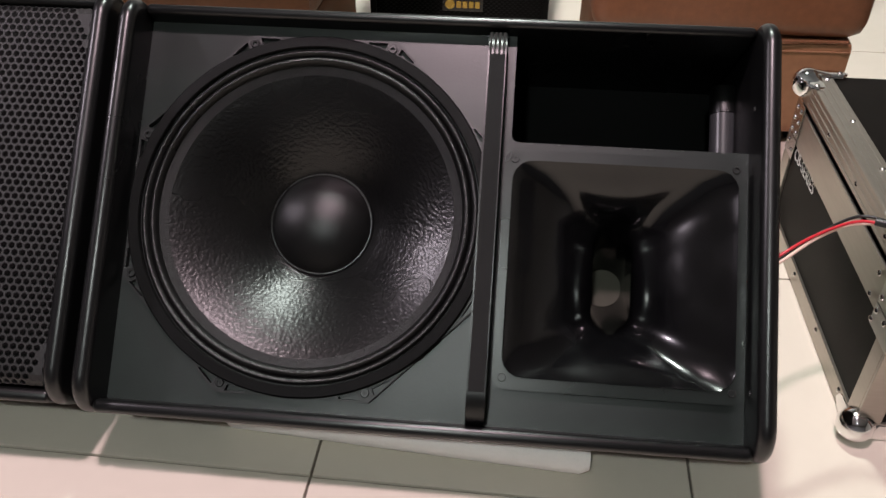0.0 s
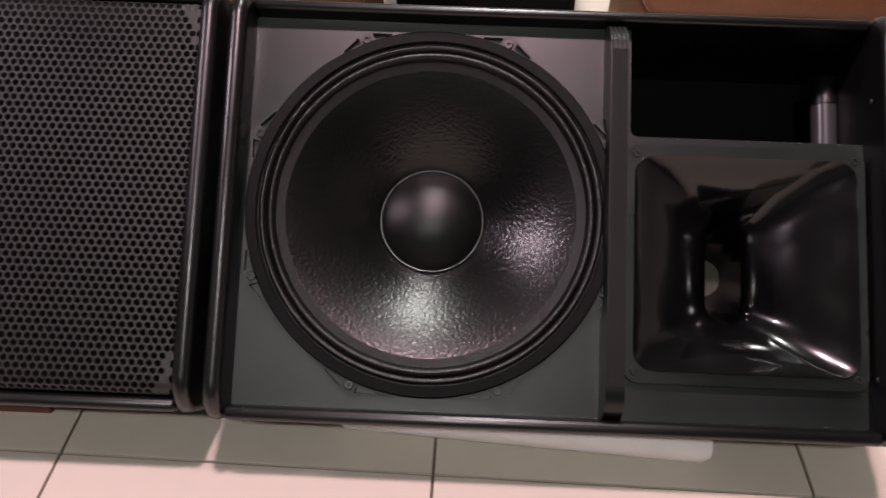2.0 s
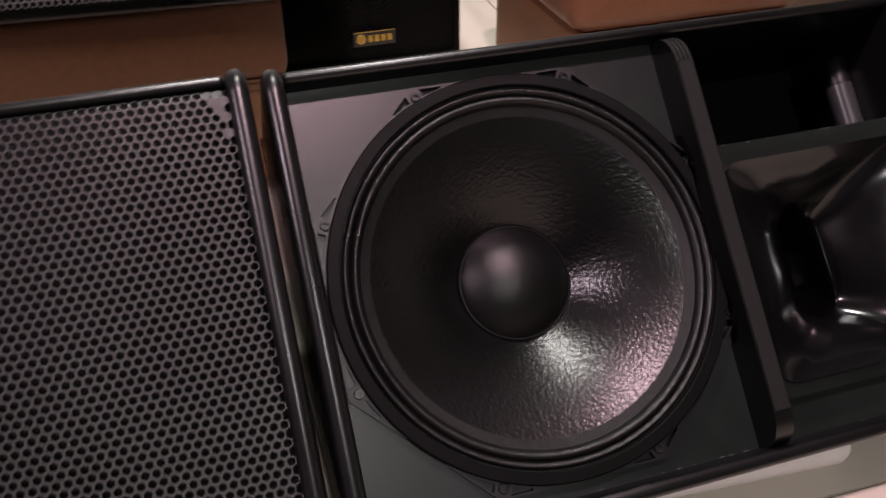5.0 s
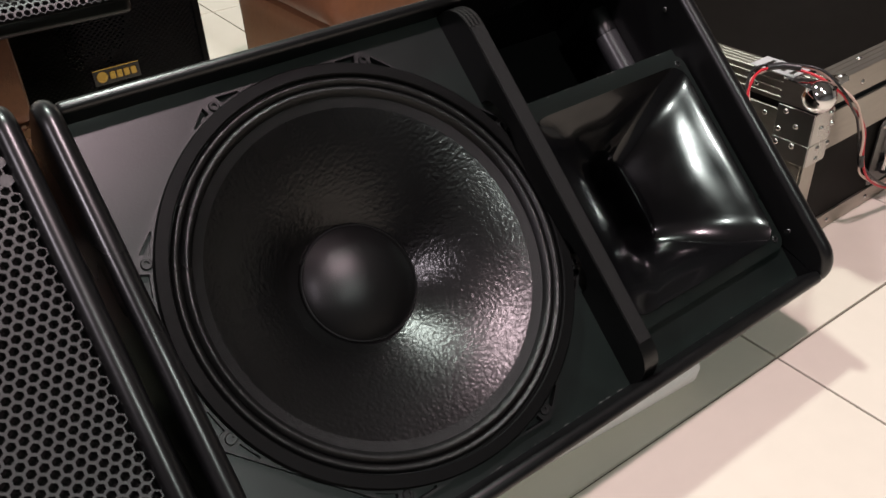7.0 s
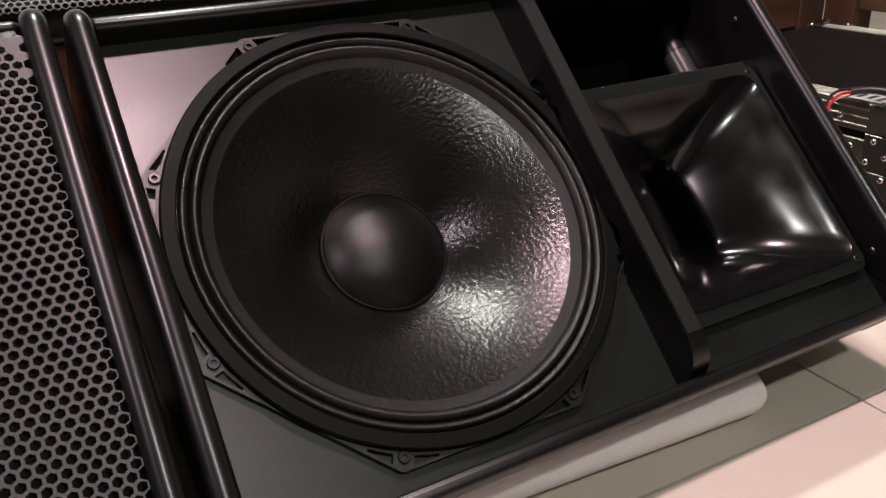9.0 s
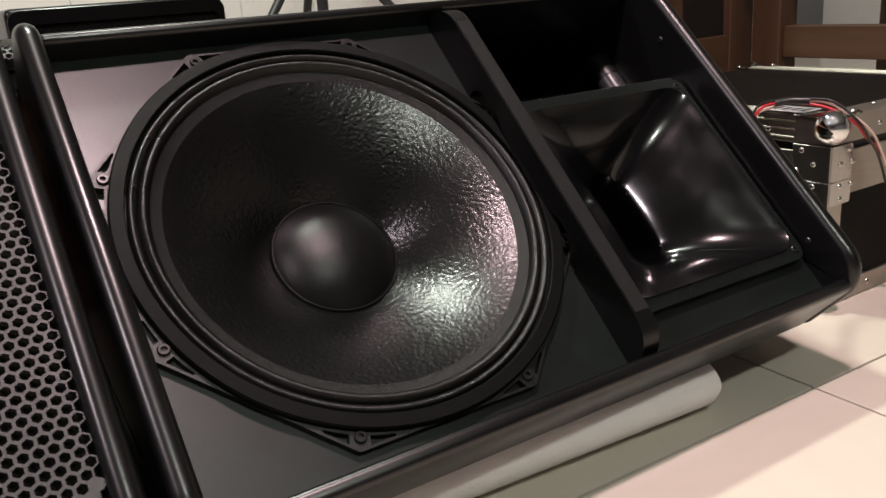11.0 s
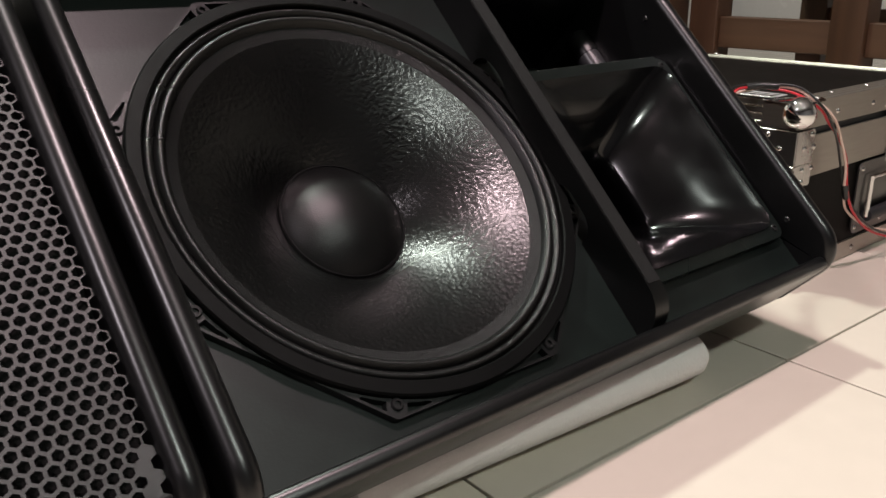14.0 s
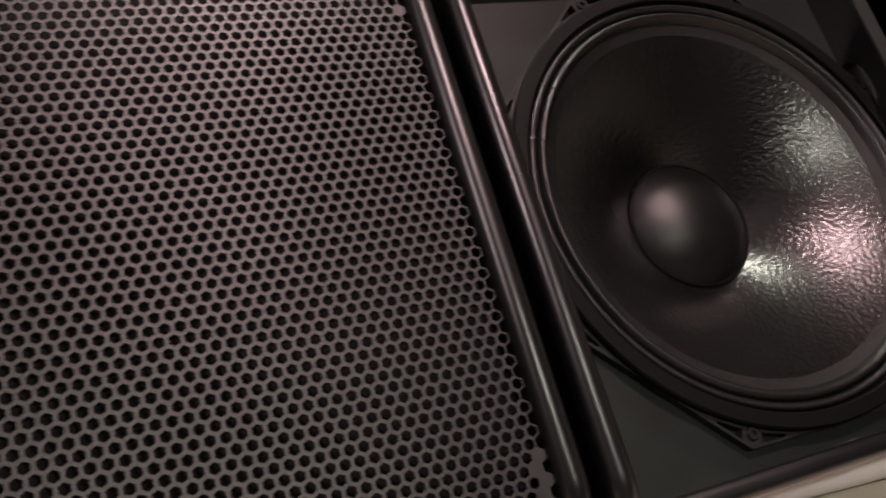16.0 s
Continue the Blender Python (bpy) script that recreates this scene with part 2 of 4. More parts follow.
def slab(outline, x0, x1, bevel=0.0, segments=5):
    """A board cut to an outline in the YZ plane, between x0 and x1, its rim rounded over."""
    bm = bmesh.new()
    a = [bm.verts.new((x0, y, z)) for y, z in outline]
    f = bm.faces.new(a)
    ext = bmesh.ops.extrude_face_region(bm, geom=[f])
    bmesh.ops.translate(bm, verts=[v for v in ext["geom"] if isinstance(v, bmesh.types.BMVert)], vec=(x1 - x0, 0, 0))
    bmesh.ops.recalc_face_normals(bm, faces=bm.faces[:])
    if bevel:
        rim = [e for e in bm.edges if abs(e.verts[0].co.x - e.verts[1].co.x) < 1e-6]
        bmesh.ops.bevel(bm, geom=rim, offset=bevel, segments=segments, profile=0.5, affect="EDGES", clamp_overlap=True)
    return bm


def lathe(profile, n=96, axis="Y", centre=(0, 0, 0)):
    """A surface turned about an axis from rows of (radius, along)."""
    bm = bmesh.new()
    rings = []
    for r, h in profile:
        ring = []
        for k in range(n):
            a = 2 * math.pi * k / n
            u, v = r * math.cos(a), r * math.sin(a)
            co = (u, h, v) if axis == "Y" else ((u, v, h) if axis == "Z" else (h, u, v))
            ring.append(bm.verts.new(Vector(co) + Vector(centre)))
        rings.append(ring)
    for a, b in zip(rings, rings[1:]):
        for k in range(n):
            bm.faces.new((a[k], a[(k + 1) % n], b[(k + 1) % n], b[k]))
    bmesh.ops.remove_doubles(bm, verts=bm.verts[:], dist=1e-6)
    bmesh.ops.recalc_face_normals(bm, faces=bm.faces[:])
    return bm


def rod(a, b, r, n=16, cap=True):
    """A round bar from a to b."""
    a, b = Vector(a), Vector(b)
    bm = bmesh.new()
    m = Matrix.Translation((a + b) / 2) @ (b - a).to_track_quat("Z", "Y").to_matrix().to_4x4()
    bmesh.ops.create_cone(bm, cap_ends=cap, segments=n, radius1=r, radius2=r, depth=(b - a).length, matrix=m)
    return bm


def sweep(points, r, n=10, steps=6):
    """A round cable along a smooth line through points."""
    pts = [Vector(p) for p in points]
    line = []
    for i in range(len(pts) - 1):
        p0, p1, p2, p3 = pts[max(i - 1, 0)], pts[i], pts[i + 1], pts[min(i + 2, len(pts) - 1)]
        for k in range(steps):
            t = k / steps
            line.append(0.5 * ((2 * p1) + (p2 - p0) * t + (2 * p0 - 5 * p1 + 4 * p2 - p3) * t * t + (3 * p1 - p0 - 3 * p2 + p3) * t ** 3))
    line.append(pts[-1])
    bm = bmesh.new()
    rings, side = [], Vector((0, 0, 1))
    for i, p in enumerate(line):
        d = (line[min(i + 1, len(line) - 1)] - line[max(i - 1, 0)]).normalized()
        u = d.cross(side)
        if u.length < 1e-3:
            u = d.cross(Vector((1, 0, 0)))
        u.normalize()
        v = u.cross(d).normalized()
        side = v
        rings.append([bm.verts.new(p + r * (math.cos(2 * math.pi * k / n) * u + math.sin(2 * math.pi * k / n) * v)) for k in range(n)])
    for a, b in zip(rings, rings[1:]):
        for k in range(n):
            bm.faces.new((a[k], a[(k + 1) % n], b[(k + 1) % n], b[k]))
    bm.faces.new(rings[0])
    bm.faces.new(rings[-1])
    bmesh.ops.recalc_face_normals(bm, faces=bm.faces[:])
    return bm


def merge(*parts):
    """Several bmeshes as one."""
    out = bmesh.new()
    for bm in parts:
        me = bpy.data.meshes.new("join")
        bm.to_mesh(me)
        bm.free()
        out.from_mesh(me)
        bpy.data.meshes.remove(me)
    return out


def thing(name, label, category, m=None, group="", kind=""):
    ob = new(name)
    if m is not None:
        ob.matrix_basis = m
    return tagged(ob, label, category, group, kind)


# ---- the room ----
def structure(name, bm, mat, label, category, m=None):
    ob = part(name, bm, mat, m=m)
    return tagged(ob, label, category, kind="structure")


TILE_SIZE = 0.394
TILE_TURN = -1.1
X0, X1, Y0, Y1 = -6.5, 4.5, -5.0, 2.6
floor = structure("floor", box(X0, X1, Y0, Y1, -0.08, -0.004), GROUT, "cream glazed tiles with thin dark joints", "floor")


def tile_piece(sx, sy):
    bm = box(-sx / 2, sx / 2, -sy / 2, sy / 2, -0.004, 0.0)
    top = [e for e in bm.edges if e.verts[0].co.z > -0.001 and e.verts[1].co.z > -0.001]
    bmesh.ops.bevel(bm, geom=top, offset=0.0006, segments=1, affect="EDGES")
    return bm


def lay_tiles():
    turn = pose(0.0125, -0.142, 0, 0, 0, TILE_TURN)
    first, rest = None, bmesh.new()
    for i in range(-17, 12):
        for j in range(-13, 8):
            m = turn @ pose((i + 0.5) * TILE_SIZE, (j + 0.5) * TILE_SIZE, 0)
            x, y = m.translation.x, m.translation.y
            if not (X0 + 0.25 < x < X1 - 0.25 and Y0 + 0.25 < y < Y1 - 0.25):
                continue
            if -1.7 < x < 2.3 and -1.2 < y < 2.0:
                if first is None:
                    first = part("tile", tile_piece(TILE_SIZE - 0.0030, TILE_SIZE - 0.0030), TILE, floor, m=m)
                else:
                    same_part("tile", first, floor, m)
            else:
                one = tile_piece(TILE_SIZE - 0.0030, TILE_SIZE - 0.0030)
                one.transform(m)
                me = bpy.data.meshes.new("join")
                one.to_mesh(me)
                one.free()
                rest.from_mesh(me)
                bpy.data.meshes.remove(me)
    tagged(part("tile_field", rest, TILE, floor), kind="stuff")


structure("wall_north", box(X0 - 0.1, X1 + 0.1, Y1, Y1 + 0.1, -0.08, CEILING + 0.1), PLASTER, "white tiled wall behind the ottomans", "wall")
structure("wall_south", box(X0 - 0.1, X1 + 0.1, Y0 - 0.1, Y0, -0.08, CEILING + 0.1), PLASTER, "plain grey plastered wall", "wall")
structure("wall_west", box(X0 - 0.1, X0, Y0, Y1, -0.08, CEILING + 0.1), PLASTER, "plain grey plastered wall", "wall")
structure("wall_east", box(X1, X1 + 0.1, Y0, Y1, -0.08, CEILING + 0.1), WALL_PAINT, "plain white painted wall", "wall")
structure("ceiling", box(X0, X1, Y0, Y1, CEILING, CEILING + 0.1), PLASTER, "plain grey ceiling", "ceiling")


# ---- the stage monitors ----
TILT = 45.5
MONITOR = pose(0, 0, 0.2365, -TILT)
END_L, END_R, BOARD = -0.2068, 0.4550, 0.0180
FRONT, RIM, BAFFLE = -0.038, -0.014, 0.010
HALF = 0.2135


def cabinet_outline():
    """The wedge seen from its end, in the cabinet's own depth and height."""
    c, s = math.cos(radians(TILT)), math.sin(radians(TILT))

    def own(y, z):
        z -= 0.2365
        return (c * y - s * z, s * y + c * z)

    low = (0.060, -HALF)
    under = 0.2365 - s * low[0] + c * low[1]
    pts = [(FRONT, -HALF), low, own(0.24, under), own(0.30, 0.25), (0.19, HALF), (FRONT, HALF)]
    return rounded(pts, [0.036, 0.02, 0.02, 0.02, 0.02, 0.030], 9)


def bull_nosed(outline, x0, x1, steps=8):
    """A board cut to an outline in the YZ plane whose whole rim is a half round."""
    bm = bmesh.new()
    r, mid, n = (x1 - x0) / 2, (x0 + x1) / 2, len(outline)
    pts = [Vector(p) for p in outline]
    normals = []
    for i in range(n):
        d = (pts[(i + 1) % n] - pts[i - 1]).normalized()
        normals.append(Vector((d.y, -d.x)))
    centre = sum(pts, Vector((0, 0))) / n
    if sum((p - centre).dot(q) for p, q in zip(pts, normals)) < 0:
        normals = [-q for q in normals]
    rings = []
    for k in range(2 * steps + 1):
        a = radians(-90 + 90 * k / steps)
        inset = r * (1 - math.cos(a))
        rings.append([bm.verts.new((mid + r * math.sin(a), p.x - q.x * inset, p.y - q.y * inset)) for p, q in zip(pts, normals)])
    for a, b in zip(rings, rings[1:]):
        for k in range(n):
            bm.faces.new((a[k], a[(k + 1) % n], b[(k + 1) % n], b[k]))
    bm.faces.new(rings[0])
    bm.faces.new(rings[-1])
    bmesh.ops.recalc_face_normals(bm, faces=bm.faces[:])
    return bm


def socket_screw(r=0.0042, h=0.004):
    """A socket-head screw seen from the front: a bevelled head with a hexagonal hole."""
    head = lathe([(0.0005, h * 0.4), (r * 0.5, h * 0.4), (r * 0.5, -h * 0.75), (r * 0.85, -h * 0.75), (r, -h * 0.5), (r, h)], 18)
    return head


def woofer(parent):
    w = radians(22.5)
    apothem, ring = 0.1852, 0.1868
    octo = []
    for k in range(8):
        a = w + k * 2 * w
        octo.append((apothem / math.cos(w) * math.sin(a), apothem / math.cos(w) * math.cos(a)))
    outer = rounded(octo, 0.006, 3)
    holes = [[(0.172 * math.cos(2 * math.pi * k / 96), 0.172 * math.sin(2 * math.pi * k / 96)) for k in range(96)]]
    for k in range(8):
        a = w + k * 2 * w
        for side in (1, -1):
            loop = []
            for u, v in ((0.0075, 0.1880), (0.016, 0.1871), (0.026, 0.1856), (0.0265, 0.1872), (0.0075, 0.1952)):
                u *= side
                loop.append((v * math.sin(a) + u * math.cos(a), v * math.cos(a) - u * math.sin(a)))
            holes.append(loop)
    frame_ob = part("woofer", plate(outer, holes, 0.0, 0.0068), CAST_FRAME, parent, "fifteen-inch black paper-cone loudspeaker driver", m=pose(0, 0.0026, 0))
    # Near-black ring deepens the shadow gap under the flange by colour.
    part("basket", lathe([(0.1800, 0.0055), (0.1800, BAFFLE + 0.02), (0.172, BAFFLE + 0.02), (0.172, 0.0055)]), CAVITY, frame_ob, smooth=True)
    part("gasket", lathe([(0.1738, 0.001), (0.1738, -0.0048), (0.1748, -0.006), (0.1842, -0.006), (0.1856, -0.0045), (0.1858, 0.0005)]), GASKET, frame_ob, "flat matt black gasket ring", smooth=True)
    rolls = []
    for k in range(25):
        s = k / 24
        r = 0.1738 - s * 0.0172
        rolls.append((r, 0.0015 - 0.0052 * abs(math.sin(2 * math.pi * s)) ** 0.8))
    part("surround", lathe([(0.1745, 0.004)] + rolls + [(0.1560, 0.003)], 128), SURROUND, frame_ob, "double-roll doped cloth surround", smooth=True)
    part("cone_edge", lathe([(0.1572, 0.0030), (0.1530, 0.0049), (0.1474, 0.0070)], 128), CONE_EDGE, frame_ob, "bare grey-black rim of the paper cone", smooth=True)
    prof = []
    for k in range(22):
        s = k / 21
        prof.append((0.1477 - s * (0.1477 - 0.0535), 0.0070 + 0.0405 * s + 0.0203 * s * s))
    part("cone", lathe(prof, 160), CONE, frame_ob, "glossy black wrinkled paper cone", smooth=True)
    R = 0.0843
    cap = [(0.0545 * math.sin(radians(90) * k / 12), 0) for k in range(13)]
    cap = [(max(r, 0.0002), 0.0655 - (math.sqrt(R * R - r * r) - math.sqrt(R * R - 0.0545 ** 2))) for r, _ in cap]
    part("dust_cap", lathe(cap, 96), DUST_CAP, frame_ob, "domed black dust cap", smooth=True)
    part("dust_cap_rim", lathe([(0.0538, 0.068), (0.0539, 0.0652), (0.0545, 0.0640), (0.0553, 0.0640), (0.0560, 0.0650), (0.0562, 0.068)], 96), BLACK_GLOSS_PAINT, frame_ob, smooth=True)
    boss = None
    for k in range(8):
        a = w + k * 2 * w
        place = pose(0.1900 * math.sin(a), 0.0002, 0.1900 * math.cos(a))
        if boss is None:
            boss = part("screw", socket_screw(0.0046, 0.0035), SCREW_BLACK, frame_ob, smooth=True, m=place)
        else:
            same_part("screw", boss, frame_ob, place)
    return frame_ob


def rounded_square(theta, a, b, c):
    """Distance from the middle to a rounded rectangle's edge in the direction theta."""
    ux, uz = abs(math.cos(theta)), abs(math.sin(theta))
    t = min(a / ux if ux > 1e-9 else 9, b / uz if uz > 1e-9 else 9)
    px, pz = t * ux, t * uz
    if px > a - c and pz > b - c:
        cx, cz = a - c, b - c
        d = ux * cx + uz * cz
        t = d + math.sqrt(max(d * d - (cx * cx + cz * cz - c * c), 0))
    return t


HX, HZ = 0.3145, -0.0425


def horn(parent):
    x0, x1, z0, z1 = 0.1952, 0.4335, -0.1625, 0.0765
    mouth = [(HX + rounded_square(2 * math.pi * k / 128, 0.1105, 0.1075, 0.020) * math.cos(2 * math.pi * k / 128),
              HZ + rounded_square(2 * math.pi * k / 128, 0.1105, 0.1075, 0.020) * math.sin(2 * math.pi * k / 128)) for k in range(128)]
    body = part("horn", plate(rect(x0, x1, z0, z1, 0.014), [mouth], 0.0, BAFFLE), HORN_SATIN, parent, "glossy black square horn flare with satin flange")
    bm = bmesh.new()
    n, rings = 128, []
    depth = 0.150
    rows = [(-0.012, 1.004, -0.0002), (-0.004, 1.0, -0.0022), (0.0, 0.990, -0.0012)]
    rows += [(0, None, 0.066 * k / 18) for k in range(1, 19)] + [(0, None, 0.066 + (depth - 0.066) * k / 8) for k in range(1, 9)]
    for s, k0, y in rows:
        ring = []
        for k in range(n):
            th = 2 * math.pi * k / n
            if k0 is not None:
                t = rounded_square(th, 0.1105, 0.1075, 0.020) * k0
            else:
                u = min(y / 0.066, 1.0)
                w = max((y - 0.066) / (depth - 0.066), 0.0)
                f = 0.82 * (1 - u) ** 1.12 + 0.18 * (1 - u) ** 4
                a = 0.0205 + (0.1094 - 0.0205) * f
                b = 0.055 + (0.1064 - 0.055) * (0.84 * (1 - u) ** 1.1 + 0.16 * (1 - u) ** 4) - (0.055 - 0.0207) * w
                c = 0.0200 + 0.007 * math.sin(math.pi * min(u, 1))
                t = rounded_square(th, a, b, min(c, a - 0.0003, b - 0.0003))
            px, pz, wave = t * math.cos(th), t * math.sin(th), 0.0
            if k0 is None:
                # each wall swells towards the axis half-way down
                swell = 0.0040 * math.sin(math.pi * u)
                fx, fz = min(abs(px) / a, 1), min(abs(pz) / b, 1)
                px -= math.copysign(swell * (1 - fz * fz) * fx ** 2, px)
                pz -= math.copysign(swell * (1 - fx * fx) * fz ** 2, pz)
                wave = 0.0014 * math.sin(math.pi * u) * noise.noise(Vector((22 * px, 25 * y, 22 * pz)))
            ring.append(bm.verts.new((HX + px, y + wave, HZ + pz)))
        rings.append(ring)
    for a, b in zip(rings, rings[1:]):
        for k in range(n):
            bm.faces.new((a[k], a[(k + 1) % n], b[(k + 1) % n], b[k]))
    bmesh.ops.recalc_face_normals(bm, faces=bm.faces[:])
    part("flare", bm, HORN_GLOSS, body, "mirror-gloss black horn flare", smooth=True)
    part("throat_mesh", lathe([(0.0003, depth - 0.002), (0.0213, depth - 0.002)], 32, centre=(HX, 0, HZ)), THROAT, body, "dull brass-coloured mesh disc")
    first = None
    for x, z in ((0.2055, 0.066), (0.4228, 0.066), (0.4228, -0.1512), (0.2050, -0.1510)):
        place = pose(x, 0.0008, z)
        if first is None:
            first = part("screw", socket_screw(0.0040, 0.003), SCREW_BLACK, body, smooth=True, m=place)
        else:
            same_part("screw", first, body, place)
    return body


def paint_chips(rng, edges):
    """Small uneven flakes lost from the paint along straight edges of the baffle."""
    bm = bmesh.new()
    for (xa, za), (xb, zb), count in edges:
        along = Vector((xb - xa, zb - za))
        long, across = along.length, Vector((-along.y, along.x)).normalized()
        along.normalize()
        for _ in range(count):
            at, size, wide = rng.uniform(0, long), rng.uniform(0.001, 0.007), rng.uniform(0.0002, 0.0007)
            side = -1 if abs(za - 0.0862) < 1e-6 else 1
            if abs(xa - xb) < 1e-6:
                side = -1
            mid = Vector((xa, za)) + along * at + across * side * (wide + 0.0003)
            ring = []
            for k in range(7):
                a, r = 2 * math.pi * k / 7, rng.uniform(0.6, 1.0)
                q = mid + along * (0.5 * size * r * math.cos(a)) + across * (wide * r * math.sin(a))
                ring.append((q.x, q.y))
            front = [bm.verts.new((x, BAFFLE - 0.0005, z)) for x, z in ring]
            back = [bm.verts.new((x, BAFFLE + 0.0004, z)) for x, z in ring]
            bm.faces.new(front)
            for k in range(7):
                bm.faces.new((front[k - 1], front[k], back[k], back[k - 1]))
    bmesh.ops.recalc_face_normals(bm, faces=bm.faces[:])
    return bm


def cabinet(root, open_front):
    outline = cabinet_outline()
    part("end_panel", bull_nosed(outline, END_L, END_L + BOARD), BLACK_GLOSS_PAINT, root, "glossy black bull-nosed end panel", smooth=True)
    part("end_panel", bull_nosed(outline, END_R - BOARD, END_R), BLACK_GLOSS_PAINT, root, "glossy black bull-nosed end panel", smooth=True)
    xl, xr = END_L + BOARD - 0.001, END_R - BOARD + 0.001
    inner = HALF - 0.0145
    part("top_panel", box(xl, xr, RIM, 0.185, inner, HALF - 0.003, 0.006, 4), BLACK_GLOSS_PAINT, root, smooth=True)
    part("bottom_panel", box(xl, xr, RIM - 0.005, 0.062, -HALF + 0.001, -inner, 0.005, 3), BLACK_GLOSS_PAINT, root, smooth=True)
    c, s = math.cos(radians(TILT)), math.sin(radians(TILT))

    def own(y, z):
        z -= 0.2365
        return (c * y - s * z, s * y + c * z)

    def sheet(a, b, t):
        (ya, za), (yb, zb) = own(*a), own(*b)
        d = Vector((yb - ya, zb - za)).normalized()
        nrm = Vector((-d.y, d.x)) * t
        return slab([(ya, za), (yb, zb), (yb + nrm.x, zb + nrm.y), (ya + nrm.x, za + nrm.y)], xl, xr)

    under = 0.2365 - s * 0.060 + c * -HALF
    part("underside", sheet((-0.105, under + 0.004), (0.235, under + 0.004), 0.012), BLACK_SATIN, root)
    part("back_panel", sheet((0.235, under + 0.01), (0.290, 0.25), 0.012), BLACK_SATIN, root)
    if open_front:
        lshape = rounded([(xl, -inner), (xr, -inner), (xr, 0.0862), (0.2005, 0.0862), (0.2005, inner), (xl, inner)], [0, 0, 0, 0.008, 0, 0], 5)
        hole = [(0.1805 * math.cos(2 * math.pi * k / 96), 0.1805 * math.sin(2 * math.pi * k / 96)) for k in range(96)]
        cut = rect(HX - 0.1115, HX + 0.1115, HZ - 0.1085, HZ + 0.1085, 0.02)
        part("baffle", plate(lshape, [hole, cut], BAFFLE, BAFFLE + 0.016), BAFFLE_PAINT, root, "black sprayed baffle board with brush marks")
        # Port walls carry the shade of the opening in their near-black colour.
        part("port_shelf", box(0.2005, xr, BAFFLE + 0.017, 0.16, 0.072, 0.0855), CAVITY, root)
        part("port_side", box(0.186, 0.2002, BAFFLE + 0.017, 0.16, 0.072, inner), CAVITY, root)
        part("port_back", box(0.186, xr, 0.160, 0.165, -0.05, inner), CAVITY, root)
        # divider rib between driver and horn
        rib = [(-0.0285, -0.2005), (BAFFLE, -0.2005)]
        for zc in (-0.0727, 0.0727):
            rib += [(BAFFLE - 0.0215 * math.sin(math.pi * k / 12) ** 0.7, zc - 0.030 * math.cos(math.pi * k / 12)) for k in range(13)]
        rib += [(BAFFLE, 0.1975), (-0.0285, 0.1975)]
        rib = rounded(rib, [0.033] + [0] * (len(rib) - 2) + [0.033], 9)
        ribbed = part("divider", slab(rib, 0.1725, 0.1905), BLACK_SATIN, root, "black plywood rib with felt tape on its edge", smooth=True)
        part("tape", box(0.1742, 0.1895, -0.0292, -0.0283, -0.166, 0.164), TAPE, ribbed, "grey-black felt tape")
        for k in range(4):
            bm = bmesh.new()
            rows = []
            for q in range(9):
                a = radians(90 * q / 8)
                yy, zz = -0.0285 + 0.033 - 0.0334 * math.sin(a), 0.1975 - 0.033 + 0.0334 * math.cos(a)
                rows.append([bm.verts.new((0.1735 + 0.0044 * k + d, yy, zz)) for d in (0.0, 0.0022)])
            for u, v in zip(rows, rows[1:]):
                bm.faces.new((u[0], u[1], v[1], v[0]))
            part("ply_layer", bm, PLY_EDGE, ribbed, "pale layer of the plywood edge")
        tube = lathe([(0.0005, 0.0), (0.011, 0.0), (0.0142, -0.004), (0.0142, -0.20)], 28, axis="Z", centre=(0.4285, 0.078, 0.177))
        part("brace_tube", tube, TUBE_PLASTIC, root, "shiny grey-black tube inside the port", smooth=True)
        for z in (0.126, -0.150):
            part("rivet", lathe([(0.0003, 0.0), (0.0022, 0.0), (0.003, 0.0012)], 12, axis="X", centre=(END_R - BOARD - 0.0015, -0.009, z)), SCREW_BLACK, root)
        part("tube_cap", lathe([(0.0004, 0.0012), (0.0125, 0.0012), (0.0150, -0.002), (0.0150, -0.030), (0.0143, -0.0305)], 28, axis="Z", centre=(0.4285, 0.078, 0.177)), BLACK_SATIN, root, "black end cap of the tube", smooth=True)
        rng = random.Random(7)
        tagged(part("paint_chip", paint_chips(rng, [((0.00, -inner), (0.165, -inner), 22), ((xl, 0.02), (xl, 0.17), 16), ((0.205, 0.0862), (xr, 0.0862), 12), ((0.20, -inner), (xr, -inner), 7), ((xl, -0.19), (xl, -0.08), 5)]), CHIPPED, root, "pale chips along the painted edges"), kind="stuff")
        woofer(root)
        horn(root)


main_monitor = thing("stage_monitor", "black wedge stage monitor without its grille, on a foam roll", "loudspeaker", MONITOR, "stage monitors")
cabinet(main_monitor, True)


